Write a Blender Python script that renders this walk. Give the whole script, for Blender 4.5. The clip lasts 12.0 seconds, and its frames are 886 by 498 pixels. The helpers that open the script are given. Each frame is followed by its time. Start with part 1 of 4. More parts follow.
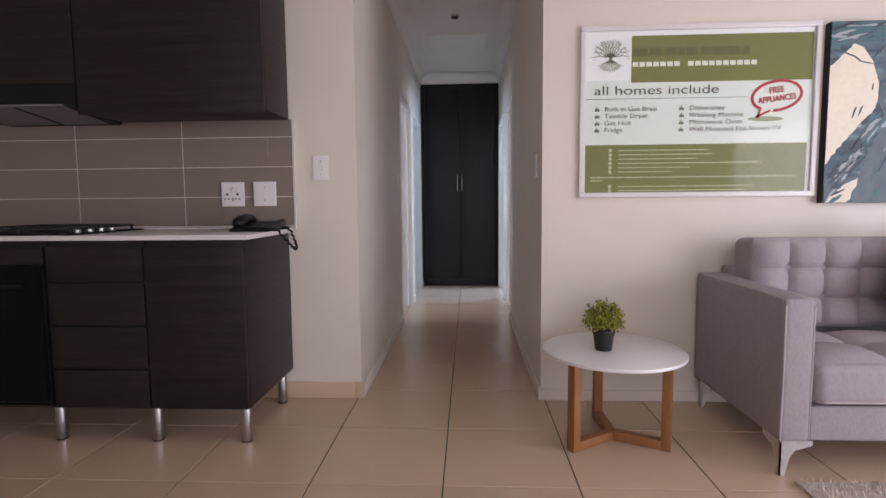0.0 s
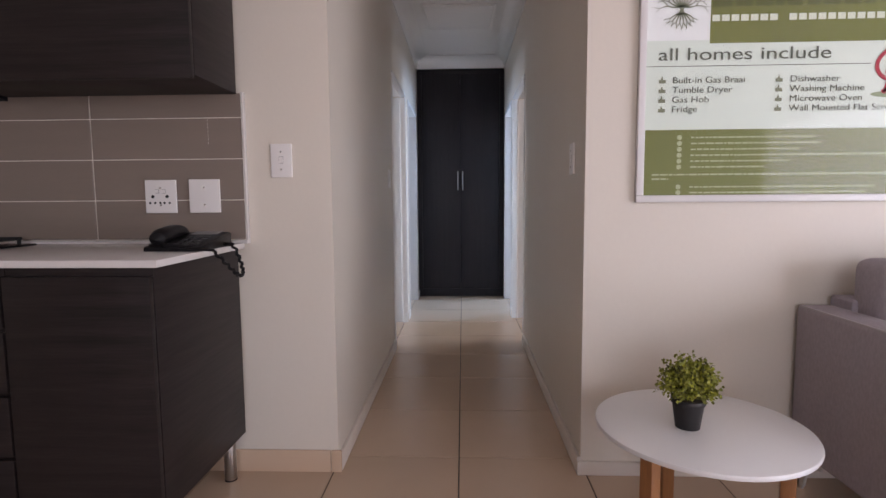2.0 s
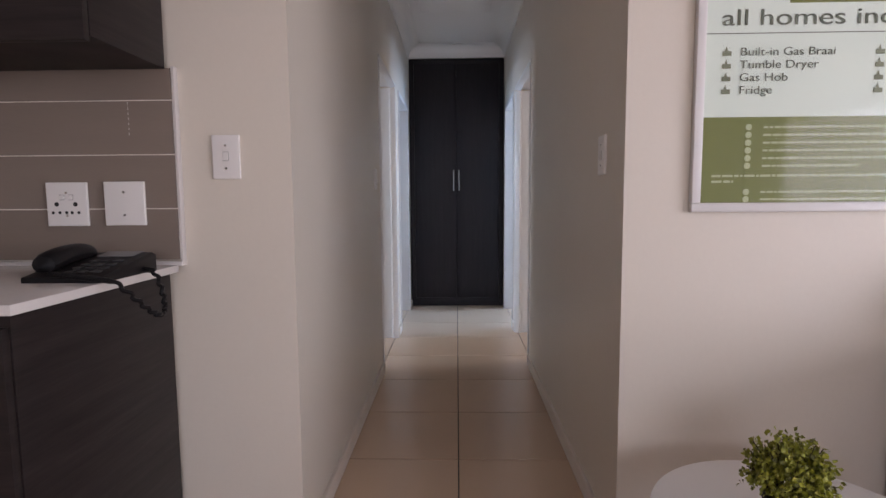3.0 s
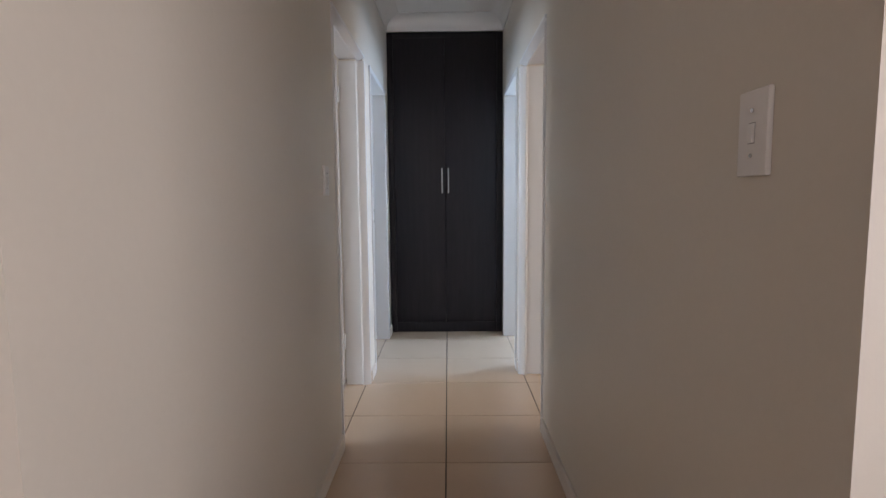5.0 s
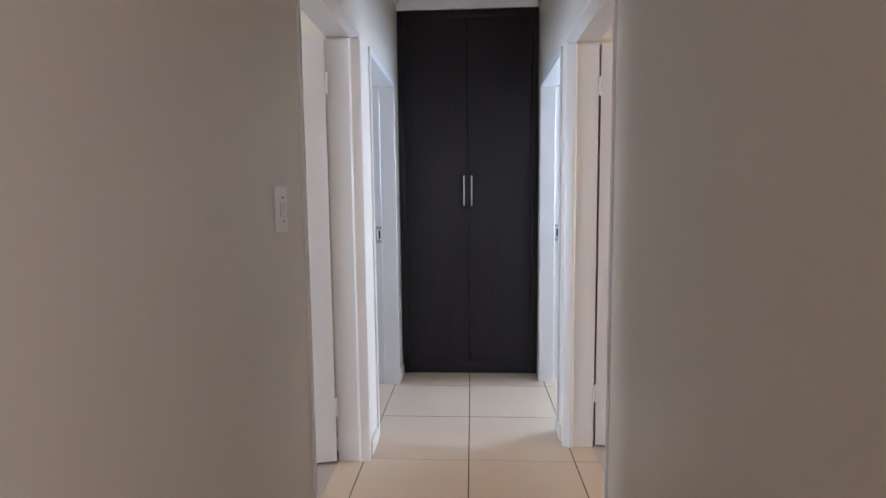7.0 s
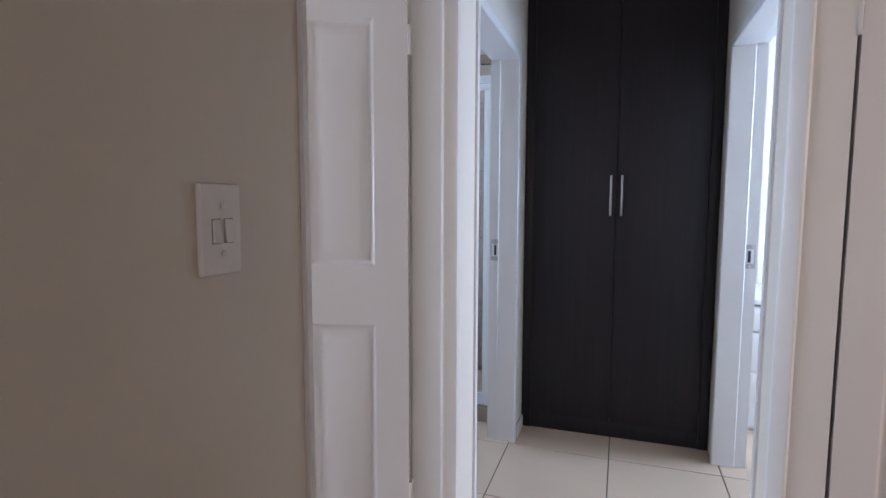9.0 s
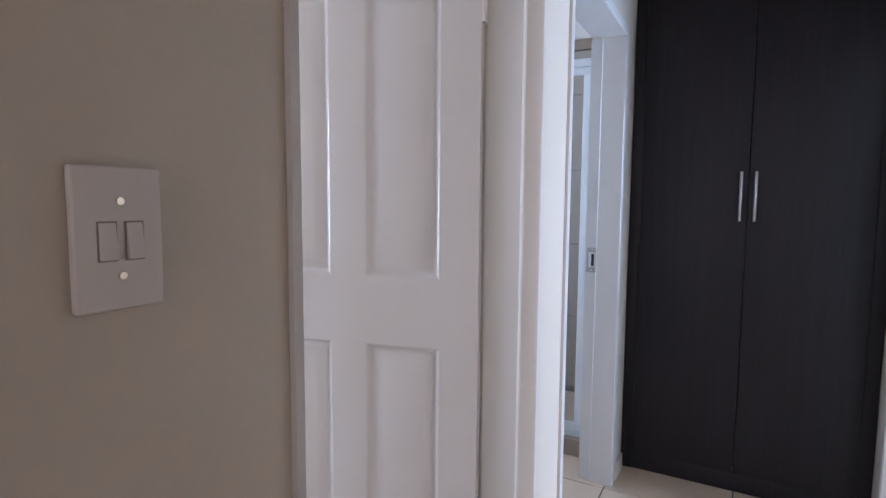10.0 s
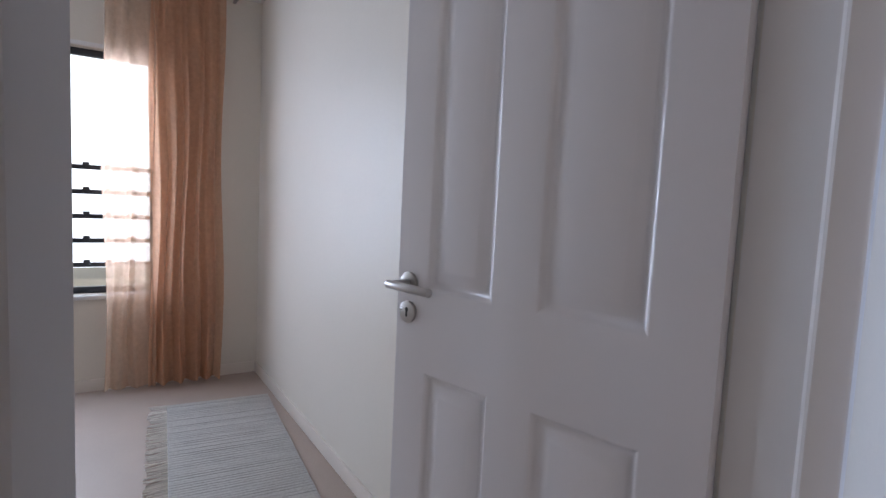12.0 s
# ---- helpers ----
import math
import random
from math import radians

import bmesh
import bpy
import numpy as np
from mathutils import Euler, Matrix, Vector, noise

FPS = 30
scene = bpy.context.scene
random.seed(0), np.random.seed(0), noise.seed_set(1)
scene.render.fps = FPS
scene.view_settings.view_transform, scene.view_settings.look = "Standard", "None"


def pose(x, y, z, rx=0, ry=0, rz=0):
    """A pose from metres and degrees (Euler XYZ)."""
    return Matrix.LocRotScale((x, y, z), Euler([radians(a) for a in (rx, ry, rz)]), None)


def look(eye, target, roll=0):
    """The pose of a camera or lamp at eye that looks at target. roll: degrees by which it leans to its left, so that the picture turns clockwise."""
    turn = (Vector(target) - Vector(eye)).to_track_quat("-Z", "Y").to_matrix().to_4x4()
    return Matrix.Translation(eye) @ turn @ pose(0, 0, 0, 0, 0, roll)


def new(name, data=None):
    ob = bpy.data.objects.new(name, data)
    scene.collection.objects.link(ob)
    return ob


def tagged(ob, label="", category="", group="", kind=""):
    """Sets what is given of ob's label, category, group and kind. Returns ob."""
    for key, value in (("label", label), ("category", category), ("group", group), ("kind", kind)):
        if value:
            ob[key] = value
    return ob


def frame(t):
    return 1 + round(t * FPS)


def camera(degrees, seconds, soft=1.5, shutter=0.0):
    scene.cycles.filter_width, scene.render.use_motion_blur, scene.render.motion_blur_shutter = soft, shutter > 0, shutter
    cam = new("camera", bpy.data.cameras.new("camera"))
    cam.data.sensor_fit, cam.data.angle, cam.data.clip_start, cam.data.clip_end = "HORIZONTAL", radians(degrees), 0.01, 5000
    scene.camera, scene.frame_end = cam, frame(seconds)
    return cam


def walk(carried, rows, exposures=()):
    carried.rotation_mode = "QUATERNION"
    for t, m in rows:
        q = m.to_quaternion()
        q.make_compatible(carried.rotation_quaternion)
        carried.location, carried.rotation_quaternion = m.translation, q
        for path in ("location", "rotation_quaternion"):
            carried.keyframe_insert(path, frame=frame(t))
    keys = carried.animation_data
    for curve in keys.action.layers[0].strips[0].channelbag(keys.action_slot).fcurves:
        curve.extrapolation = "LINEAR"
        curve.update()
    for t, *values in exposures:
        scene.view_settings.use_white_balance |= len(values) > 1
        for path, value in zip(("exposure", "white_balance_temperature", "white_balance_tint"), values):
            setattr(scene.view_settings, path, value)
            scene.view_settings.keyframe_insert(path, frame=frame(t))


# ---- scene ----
cam = camera(79.9, 12.0)
PATH = [
    (0, (0.577, -2.748, 1.042), (0.481, -0.757, 0.869), -0.5),
    (0.5, (0.571, -2.59, 1.057), (0.477, -0.6, 0.879), -0.45),
    (1, (0.547, -2.419, 1.06), (0.46, -0.429, 0.881), -0.45),
    (1.5, (0.515, -2.22, 1.069), (0.433, -0.23, 0.886), -0.45),
    (2, (0.498, -2.009, 1.075), (0.423, -0.019, 0.892), -0.42),
    (2.5, (0.489, -1.774, 1.087), (0.425, 0.217, 0.901), -0.42),
    (3, (0.477, -1.535, 1.105), (0.424, 0.456, 0.916), -0.42),
    (5, (0.497, -0.58, 1.152), (0.476, 1.41, 0.957), -0.5),
    (5.5, (0.499, -0.365, 1.180), (0.486, 1.625, 0.984), -0.6),
    (6, (0.495, -0.142, 1.228), (0.489, 1.848, 1.025), -0.55),
    (6.5, (0.505, 0.045, 1.24), (0.4746, 2.035, 1.044), -0.65),
    (7, (0.501, 0.209, 1.249), (0.391, 2.196, 1.054), -0.65),
    (9, (0.501, 1.005, 1.26), (-0.134, 2.893, 1.078), 0.15),
    (9.5, (0.49, 1.17, 1.257), (-0.304, 2.997, 1.08), 0.25),
    (10, (0.454, 1.317, 1.253), (-0.523, 3.053, 1.08), 0.4),
    (10.5, (0.428, 1.463, 1.255), (-0.717, 3.094, 1.085), 0.65),
    (11, (0.385, 1.595, 1.269), (-0.941, 3.079, 1.078), 1.2),
    (11.5, (0.334, 1.711, 1.267), (-1.171, 3.012, 1.069), 1.6),
    (12, (0.281, 1.807, 1.246), (-1.399, 2.879, 1.077), 2.7),
]
EXPOSURE = [(0.0, 0.82, 6500, 9), (2.0, 0.82, 6480, 9), (3.2, 0.68, 6550, 9), (5.0, 0.85, 6850, 5), (6.5, 1.06, 6850, 7), (7.2, 1.06, 6820, 8), (9.0, 0.8, 6600, 9), (10.0, 0.92, 6550, 10), (10.5, 0.86, 6600, 11), (11.2, 0.45, 6450, 12), (12.0, 0.06, 6250, 11)]
walk(cam, [(t, look(e, g, r)) for t, e, g, r in PATH], EXPOSURE)

# the bedroom's parts are given from its own corner and moved by this
BED = pose(0.84, -0.28, 0)

# ---- light ----
world = bpy.data.worlds.new("sky")
scene.world = world
world.use_nodes = True
wn = world.node_tree.nodes
sky = wn.new("ShaderNodeTexSky")
sky.sky_type, sky.sun_disc = "NISHITA", False
sky.sun_elevation, sky.sun_rotation = radians(48), radians(60)
wn["Background"].inputs["Strength"].default_value = 0.12
world.node_tree.links.new(sky.outputs["Color"], wn["Background"].inputs["Color"])


def window_light(name, m, w, h, watts, colour):
    """Daylight that comes in through one window opening."""
    d = bpy.data.lights.new(name, "AREA")
    d.shape, d.size, d.size_y, d.energy, d.color = "RECTANGLE", w, h, watts, colour
    ob = new(name, d)
    ob.matrix_world = m
    return ob


window_light("daylight_living", look((4.25, -2.75, 1.0), (0, -2.2, 1.05)), 3.3, 1.8, 63, (1.0, 0.95, 1.10))
# the back one is an added fill that evens out the front walls
window_light("fill_light_back", look((0.9, -5.46, 1.5), (0.7, 0, 0.9)), 2.5, 1.15, 22, (1.0, 0.95, 1.10))
window_light("daylight_bedroom", BED @ look((-4.3, 1.5, 1.35), (0, 1.9, 1.0)), 1.55, 1.35, 42, (0.72, 0.845, 1.1))
window_light("daylight_bathroom", look((-2.15, 3.82, 1.6), (0, 3.5, 1.9)), 0.8, 0.8, 29, (0.52, 0.73, 1.14))
window_light("daylight_ensuite", look((2.95, 3.95, 1.5), (0, 3.05, 1.5)), 0.9, 0.9, 54, (0.52, 0.73, 1.14))
window_light("daylight_bedroom_right", look((4.25, 1.6, 1.45), (0, 1.6, 1.0)), 1.5, 1.3, 26, (1.0, 0.94, 0.98))
sun_data = bpy.data.lights.new("sun", "SUN")
sun_data.energy, sun_data.angle, sun_data.color = 3.0, radians(0.5), (1.0, 0.95, 0.88)
sun = new("sun", sun_data)
sun.matrix_world = pose(0, 0, 8, 0, 42, 100)


# ---- materials ----
def material(name, base, rough=0.5, metal=0.0, vary=0.1, scale=6.0, stretch=(1, 1, 1), grain=0.0, gscale=120.0, bump=0.0, bscale=150.0,
             bdist=0.002, rvary=0.1, world=False, random_by=0.0, island=0.0, coat=0.0, spec=0.5):
    """A surface with broad stains, fine grain, a relief and an uneven gloss."""
    m = bpy.data.materials.new(name)
    m.use_nodes = True
    nt = m.node_tree
    n, link = nt.nodes, nt.links.new
    p = n["Principled BSDF"]
    p.inputs["Metallic"].default_value = metal
    p.inputs["Coat Weight"].default_value = coat
    p.inputs["Specular IOR Level"].default_value = spec
    tc, mp = n.new("ShaderNodeTexCoord"), n.new("ShaderNodeMapping")
    mp.inputs["Scale"].default_value = stretch
    if world:
        link(n.new("ShaderNodeNewGeometry").outputs["Position"], mp.inputs["Vector"])
    else:
        link(tc.outputs["Object"], mp.inputs["Vector"])

    def noisy(s, detail):
        t = n.new("ShaderNodeTexNoise")
        t.inputs["Scale"].default_value, t.inputs["Detail"].default_value = s, detail
        link(mp.outputs["Vector"], t.inputs["Vector"])
        return t.outputs["Fac"]

    def arith(op, a, b):
        q = n.new("ShaderNodeMath")
        q.operation = op
        for k, v in enumerate((a, b)):
            if isinstance(v, (int, float)):
                q.inputs[k].default_value = v
            else:
                link(v, q.inputs[k])
        return q.outputs[0]

    broad = noisy(scale, 4)
    value = arith("ADD", 1.0 - vary, arith("MULTIPLY", broad, 2 * vary))
    if grain:
        value = arith("MULTIPLY", value, arith("ADD", 1.0 - grain, arith("MULTIPLY", noisy(gscale, 3), 2 * grain)))
    if random_by:
        info = n.new("ShaderNodeObjectInfo")
        value = arith("MULTIPLY", value, arith("ADD", 1.0 - random_by, arith("MULTIPLY", info.outputs["Random"], 2 * random_by)))
    if island:
        geo = n.new("ShaderNodeNewGeometry")
        value = arith("MULTIPLY", value, arith("ADD", 1.0 - island, arith("MULTIPLY", geo.outputs["Random Per Island"], 2 * island)))
    mix = n.new("ShaderNodeVectorMath")
    mix.operation = "SCALE"
    mix.inputs[0].default_value = base
    link(value, mix.inputs["Scale"])
    link(mix.outputs[0], p.inputs["Base Color"])
    link(arith("ADD", rough - rvary / 2, arith("MULTIPLY", noisy(scale * 3.1, 3), rvary)), p.inputs["Roughness"])
    if bump:
        b = n.new("ShaderNodeBump")
        b.inputs["Strength"].default_value, b.inputs["Distance"].default_value = bump, bdist
        link(noisy(bscale, 3), b.inputs["Height"])
        link(b.outputs["Normal"], p.inputs["Normal"])
    return m


M_WALL = material("wall_paint", (0.66, 0.603, 0.525), 0.48, vary=0.03, scale=1.6, grain=0.02, gscale=60, bump=0.25, bscale=90, bdist=0.001)
M_CEIL = material("ceiling_paint", (0.72, 0.69, 0.66), 0.75, vary=0.02, scale=2, bump=0.15, bscale=120, bdist=0.001)
M_WHITE = material("white_enamel", (0.67, 0.65, 0.64), 0.30, vary=0.03, scale=3, bump=0.08, bscale=70, bdist=0.001)
M_DOOR = material("door_paint", (0.64, 0.61, 0.615), 0.19, vary=0.015, scale=2, stretch=(5, 5, 0.35), bump=0.05, bscale=14, bdist=0.0008, rvary=0.04)
M_SKIRT = material("skirting_paint", (0.67, 0.60, 0.53), 0.4, vary=0.04, scale=5)
M_TILE = material("floor_tile", (0.535, 0.395, 0.285), 0.27, world=True, vary=0.08, scale=1.7, random_by=0.03, rvary=0.0)
M_GROUT = material("grout", (0.06, 0.045, 0.035), 0.9, vary=0.2, scale=30)
M_SPLASH = material("splash_tile", (0.222, 0.178, 0.149), 0.33, world=True, vary=0.05, scale=4, stretch=(0.5, 1, 6), grain=0.05, gscale=50, random_by=0.04)
M_SPLASH_GROUT = material("splash_grout", (0.80, 0.74, 0.66), 0.85, vary=0.1, scale=20)
M_WENGE_H = material("dark_veneer_across", (0.0180, 0.0132, 0.0130), 0.45, spec=0.26, vary=0.8, scale=5, stretch=(0.45, 0.45, 9), grain=0.5, gscale=22, bump=0.2, bscale=26, bdist=0.001)
M_WENGE_V = material("dark_veneer_upright", (0.0172, 0.0142, 0.0165), 0.42, spec=0.22, vary=0.38, scale=5, stretch=(7, 7, 0.35), grain=0.3, gscale=22, bump=0.2, bscale=26, bdist=0.001)
M_COUNTER = material("white_stone_top", (0.62, 0.585, 0.565), 0.17, vary=0.03, scale=12, grain=0.05, gscale=260)
M_STEEL = material("brushed_steel", (0.43, 0.41, 0.39), 0.3, 1.0, vary=0.08, scale=4, stretch=(1, 1, 12), grain=0.08, gscale=60)
M_FOOT = material("polished_foot", (0.62, 0.59, 0.57), 0.42, 0.7, vary=0.25, scale=25, bump=0.3, bscale=80)
M_CHROME = material("chrome", (0.62, 0.61, 0.60), 0.14, 1.0, vary=0.04, scale=10)
M_BLACK = material("black_plastic", (0.010, 0.009, 0.010), 0.45, spec=0.2, vary=0.15, scale=14, bump=0.1, bscale=300, bdist=0.0005)
M_KEY = material("dark_keys", (0.035, 0.034, 0.036), 0.4, spec=0.3, vary=0.1)
M_IRON = material("cast_iron", (0.02, 0.019, 0.019), 0.6, 0.2, vary=0.2, scale=20, bump=0.3, bscale=200, bdist=0.0006)
M_OVEN = material("oven_glass", (0.005, 0.005, 0.006), 0.2, spec=0.12, vary=0.1, scale=3)
M_GREYMETAL = material("hood_filter", (0.17, 0.165, 0.17), 0.3, 0.0, vary=0.1, scale=8, grain=0.1, gscale=90)
M_PLASTIC = material("white_plastic", (0.75, 0.72, 0.70), 0.35, vary=0.02, scale=10)
M_SHADOWLINE = material("switch_gap_shade", (0.32, 0.30, 0.29), 0.7)
M_SLATE = material("painting_slate", (0.055, 0.075, 0.095), 0.6, vary=0.3, scale=14, stretch=(1, 1, 4), bump=0.3, bscale=40)
M_TEAL = material("painting_teal", (0.07, 0.15, 0.17), 0.6, vary=0.3, scale=14, stretch=(3, 1, 1), bump=0.3, bscale=40)
M_MIST = material("painting_mist", (0.34, 0.38, 0.40), 0.6, vary=0.25, scale=14, bump=0.3, bscale=40)
M_TRUNK = material("painting_grey_blue", (0.10, 0.135, 0.155), 0.6, vary=0.3, scale=10, stretch=(3, 1, 1), bump=0.3, bscale=40)
M_DARKHOLE = material("dark_slot", (0.02, 0.02, 0.02), 0.8)
M_FABRIC = material("sofa_fabric", (0.325, 0.285, 0.305), 0.92, vary=0.07, scale=7, stretch=(1, 1, 0.55), grain=0.17, gscale=110, bump=0.6, bscale=300, bdist=0.0014, spec=0.2)
M_PIPING = material("sofa_piping", (0.43, 0.39, 0.40), 0.85, vary=0.05, scale=20, spec=0.2)
M_CUSHION = material("brown_cushion", (0.03, 0.02, 0.018), 0.9, vary=0.15, scale=12, grain=0.2, gscale=200, bump=0.4, bscale=300, spec=0.2)
M_TABLETOP = material("white_lacquer", (0.72, 0.70, 0.69), 0.3, vary=0.02, scale=5)
M_OAK = material("oak", (0.265, 0.11, 0.036), 0.45, vary=0.22, scale=6, stretch=(7, 7, 0.8), grain=0.2, gscale=28, bump=0.15, bscale=40, bdist=0.001)
M_POT = material("black_pot", (0.011, 0.010, 0.010), 0.5, vary=0.1, scale=12)
M_LEAF = material("leaf", (0.22, 0.225, 0.022), 0.5, vary=0.3, scale=14, island=0.6)
M_SOIL = material("soil", (0.05, 0.035, 0.02), 0.95, vary=0.4, scale=60, bump=0.6, bscale=120)
M_PAPER = material("poster_paper", (0.86, 0.86, 0.86), 0.5, vary=0.02, scale=2, coat=0.0)
M_PALE = material("poster_pale_green", (0.73, 0.78, 0.71), 0.5, vary=0.02, scale=2)
M_GREEN = material("poster_green", (0.175, 0.185, 0.04), 0.45, vary=0.06, scale=1.5)
M_GREENDK = material("poster_green_dark", (0.115, 0.12, 0.03), 0.5, vary=0.05)
M_EMBLEM = material("poster_emblem", (0.22, 0.23, 0.15), 0.5, vary=0.05)
M_BUBBLE = material("poster_bubble_shade", (0.32, 0.36, 0.22), 0.5, vary=0.2, scale=20)
M_INK = material("poster_ink", (0.12, 0.13, 0.095), 0.5, vary=0.05)
M_INKWHITE = material("poster_white_ink", (0.72, 0.74, 0.62), 0.5, vary=0.05)
M_PRINT = material("poster_fine_print", (0.50, 0.52, 0.31), 0.5, vary=0.05)
M_RED = material("poster_red", (0.42, 0.02, 0.045), 0.45, vary=0.05)
M_CANVAS_EDGE = material("canvas_edge", (0.012, 0.011, 0.012), 0.6, vary=0.1)
M_RUG = material("shag_rug", (0.58, 0.51, 0.455), 0.95, vary=0.15, scale=12, island=0.35, spec=0.1)
M_BEDRUG = material("woven_rug", (0.40, 0.38, 0.35), 0.6, vary=0.15, scale=7, grain=0.25, gscale=90, bump=0.5, bscale=120, bdist=0.002, spec=0.2)
M_FRINGE = material("rug_fringe", (0.62, 0.58, 0.52), 0.9, vary=0.1, island=0.2)
M_CARPET = material("carpet", (0.37, 0.295, 0.245), 0.55, vary=0.06, scale=3, grain=0.1, gscale=220, bump=0.3, bscale=300, bdist=0.001)
M_ALU = material("dark_aluminium", (0.045, 0.05, 0.06), 0.4, 0.6, vary=0.1)
M_WHITEALU = material("white_aluminium", (0.70, 0.71, 0.73), 0.35, vary=0.03)
M_BATHTILE = material("bath_tile", (0.32, 0.255, 0.20), 0.25, world=True, vary=0.05, scale=4, random_by=0.04)
M_BATHGROUT = material("bath_grout", (0.16, 0.125, 0.10), 0.85, vary=0.1, scale=20)
M_LISTEL = material("border_tile", (0.25, 0.18, 0.13), 0.3, vary=0.3, scale=25)
M_GROUND = material("ground", (0.22, 0.19, 0.14), 0.95, vary=0.25, scale=0.7, grain=0.2, gscale=20)


def glass(name, tint=(0.9, 0.95, 0.95), rough=0.02, ior=1.45):
    m = bpy.data.materials.new(name)
    m.use_nodes = True
    nt = m.node_tree
    n, link = nt.nodes, nt.links.new
    n.remove(n["Principled BSDF"])
    a, g, mix, f = n.new("ShaderNodeBsdfTransparent"), n.new("ShaderNodeBsdfGlossy"), n.new("ShaderNodeMixShader"), n.new("ShaderNodeFresnel")
    a.inputs["Color"].default_value = (*tint, 1)
    g.inputs["Roughness"].default_value = rough
    f.inputs["IOR"].default_value = ior
    link(f.outputs[0], mix.inputs[0])
    link(a.outputs[0], mix.inputs[1])
    link(g.outputs[0], mix.inputs[2])
    link(mix.outputs[0], n["Material Output"].inputs["Surface"])
    return m


def cloth(name, colour, through_part, clear):
    """A thin curtain cloth that lets some light through."""
    m = bpy.data.materials.new(name)
    m.use_nodes = True
    nt = m.node_tree
    n, link = nt.nodes, nt.links.new
    n.remove(n["Principled BSDF"])
    tc, nz, ramp = n.new("ShaderNodeTexCoord"), n.new("ShaderNodeTexNoise"), n.new("ShaderNodeMixRGB")
    nz.inputs["Scale"].default_value = 40
    link(tc.outputs["Object"], nz.inputs["Vector"])
    ramp.inputs[1].default_value = (*[c * 0.85 for c in colour], 1)
    ramp.inputs[2].default_value = (*[min(1, c * 1.15) for c in colour], 1)
    link(nz.outputs["Fac"], ramp.inputs[0])
    d, t, c, m1, m2 = (n.new("ShaderNodeBsdf" + k) for k in ("Diffuse", "Translucent", "Transparent")), 0, 0, n.new("ShaderNodeMixShader"), n.new("ShaderNodeMixShader")
    d, t, c = d
    link(ramp.outputs[0], d.inputs["Color"])
    link(ramp.outputs[0], t.inputs["Color"])
    m1.inputs[0].default_value, m2.inputs[0].default_value = through_part, clear
    link(d.outputs[0], m1.inputs[1])
    link(t.outputs[0], m1.inputs[2])
    link(m1.outputs[0], m2.inputs[1])
    link(c.outputs[0], m2.inputs[2])
    link(m2.outputs[0], n["Material Output"].inputs["Surface"])
    return m


M_GLASS = glass("window_glass", (0.96, 0.965, 0.975))
M_POSTERGLASS = glass("poster_cover", (0.97, 0.98, 0.97), 0.06, 1.22)
M_CURTAIN = cloth("peach_curtain", (0.66, 0.40, 0.26), 0.6, 0.12)
M_SHEER = cloth("sheer_curtain", (0.70, 0.48, 0.34), 0.6, 0.4)


def painting_material():
    """Broad brush strokes in teal, slate and cream."""
    m = bpy.data.materials.new("abstract_painting")
    m.use_nodes = True
    nt = m.node_tree
    n, link = nt.nodes, nt.links.new
    p = n["Principled BSDF"]
    tc, mp = n.new("ShaderNodeTexCoord"), n.new("ShaderNodeMapping")
    mp.inputs["Rotation"].default_value = (0, radians(50), 0)
    mp.inputs["Scale"].default_value = (2.0, 1, 9.0)
    link(tc.outputs["Object"], mp.inputs["Vector"])
    nz = n.new("ShaderNodeTexNoise")
    nz.inputs["Scale"].default_value, nz.inputs["Detail"].default_value, nz.inputs["Distortion"].default_value = 2.2, 7, 0.6
    link(mp.outputs["Vector"], nz.inputs["Vector"])
    r = n.new("ShaderNodeValToRGB")
    r.color_ramp.elements[0].position, r.color_ramp.elements[0].color = 0.3, (0.025, 0.045, 0.06, 1)
    r.color_ramp.elements[1].position, r.color_ramp.elements[1].color = 0.72, (0.17, 0.25, 0.27, 1)
    e = r.color_ramp.elements.new(0.5)
    e.color = (0.06, 0.10, 0.13, 1)
    link(nz.outputs["Fac"], r.inputs["Fac"])
    link(r.outputs["Color"], p.inputs["Base Color"])
    p.inputs["Roughness"].default_value = 0.6
    b = n.new("ShaderNodeBump")
    b.inputs["Strength"].default_value, b.inputs["Distance"].default_value = 0.5, 0.002
    link(nz.outputs["Fac"], b.inputs["Height"])
    link(b.outputs["Normal"], p.inputs["Normal"])
    return m


M_PAINTING = painting_material()
M_CREAM = material("painting_cream", (0.74, 0.68, 0.55), 0.6, vary=0.08, scale=5, grain=0.08, gscale=40, bump=0.3, bscale=30)


# ---- building helpers ----
ORIGIN = {}


def thing(name, at, label, category, group="", kind="", m=None):
    """An Empty at a thing's base; its parts are given in world metres, or in its own metres where it has a pose m."""
    ob = tagged(new(name), label, category, group, kind)
    ob.empty_display_size = 0.1
    if m is None:
        ob.location = at
        ORIGIN[ob.name] = Vector(at)
    else:
        ob.matrix_world = m
        ORIGIN[ob.name] = Vector((0, 0, 0))
    return ob


def finish(name, bm, mat, smooth=True):
    bmesh.ops.recalc_face_normals(bm, faces=bm.faces[:])
    me = bpy.data.meshes.new(name)
    bm.to_mesh(me)
    bm.free()
    if smooth:
        me.polygons.foreach_set("use_smooth", [True] * len(me.polygons))
        me.set_sharp_from_angle(angle=radians(32))
    me.materials.append(mat)
    return me


def part(name, bm, mat, parent, label="", smooth=True):
    org = ORIGIN[parent.name]
    bmesh.ops.translate(bm, vec=-org, verts=bm.verts[:])
    ob = new(name, finish(name, bm, mat, smooth))
    ob.parent = parent
    ORIGIN[ob.name] = org
    return tagged(ob, label)


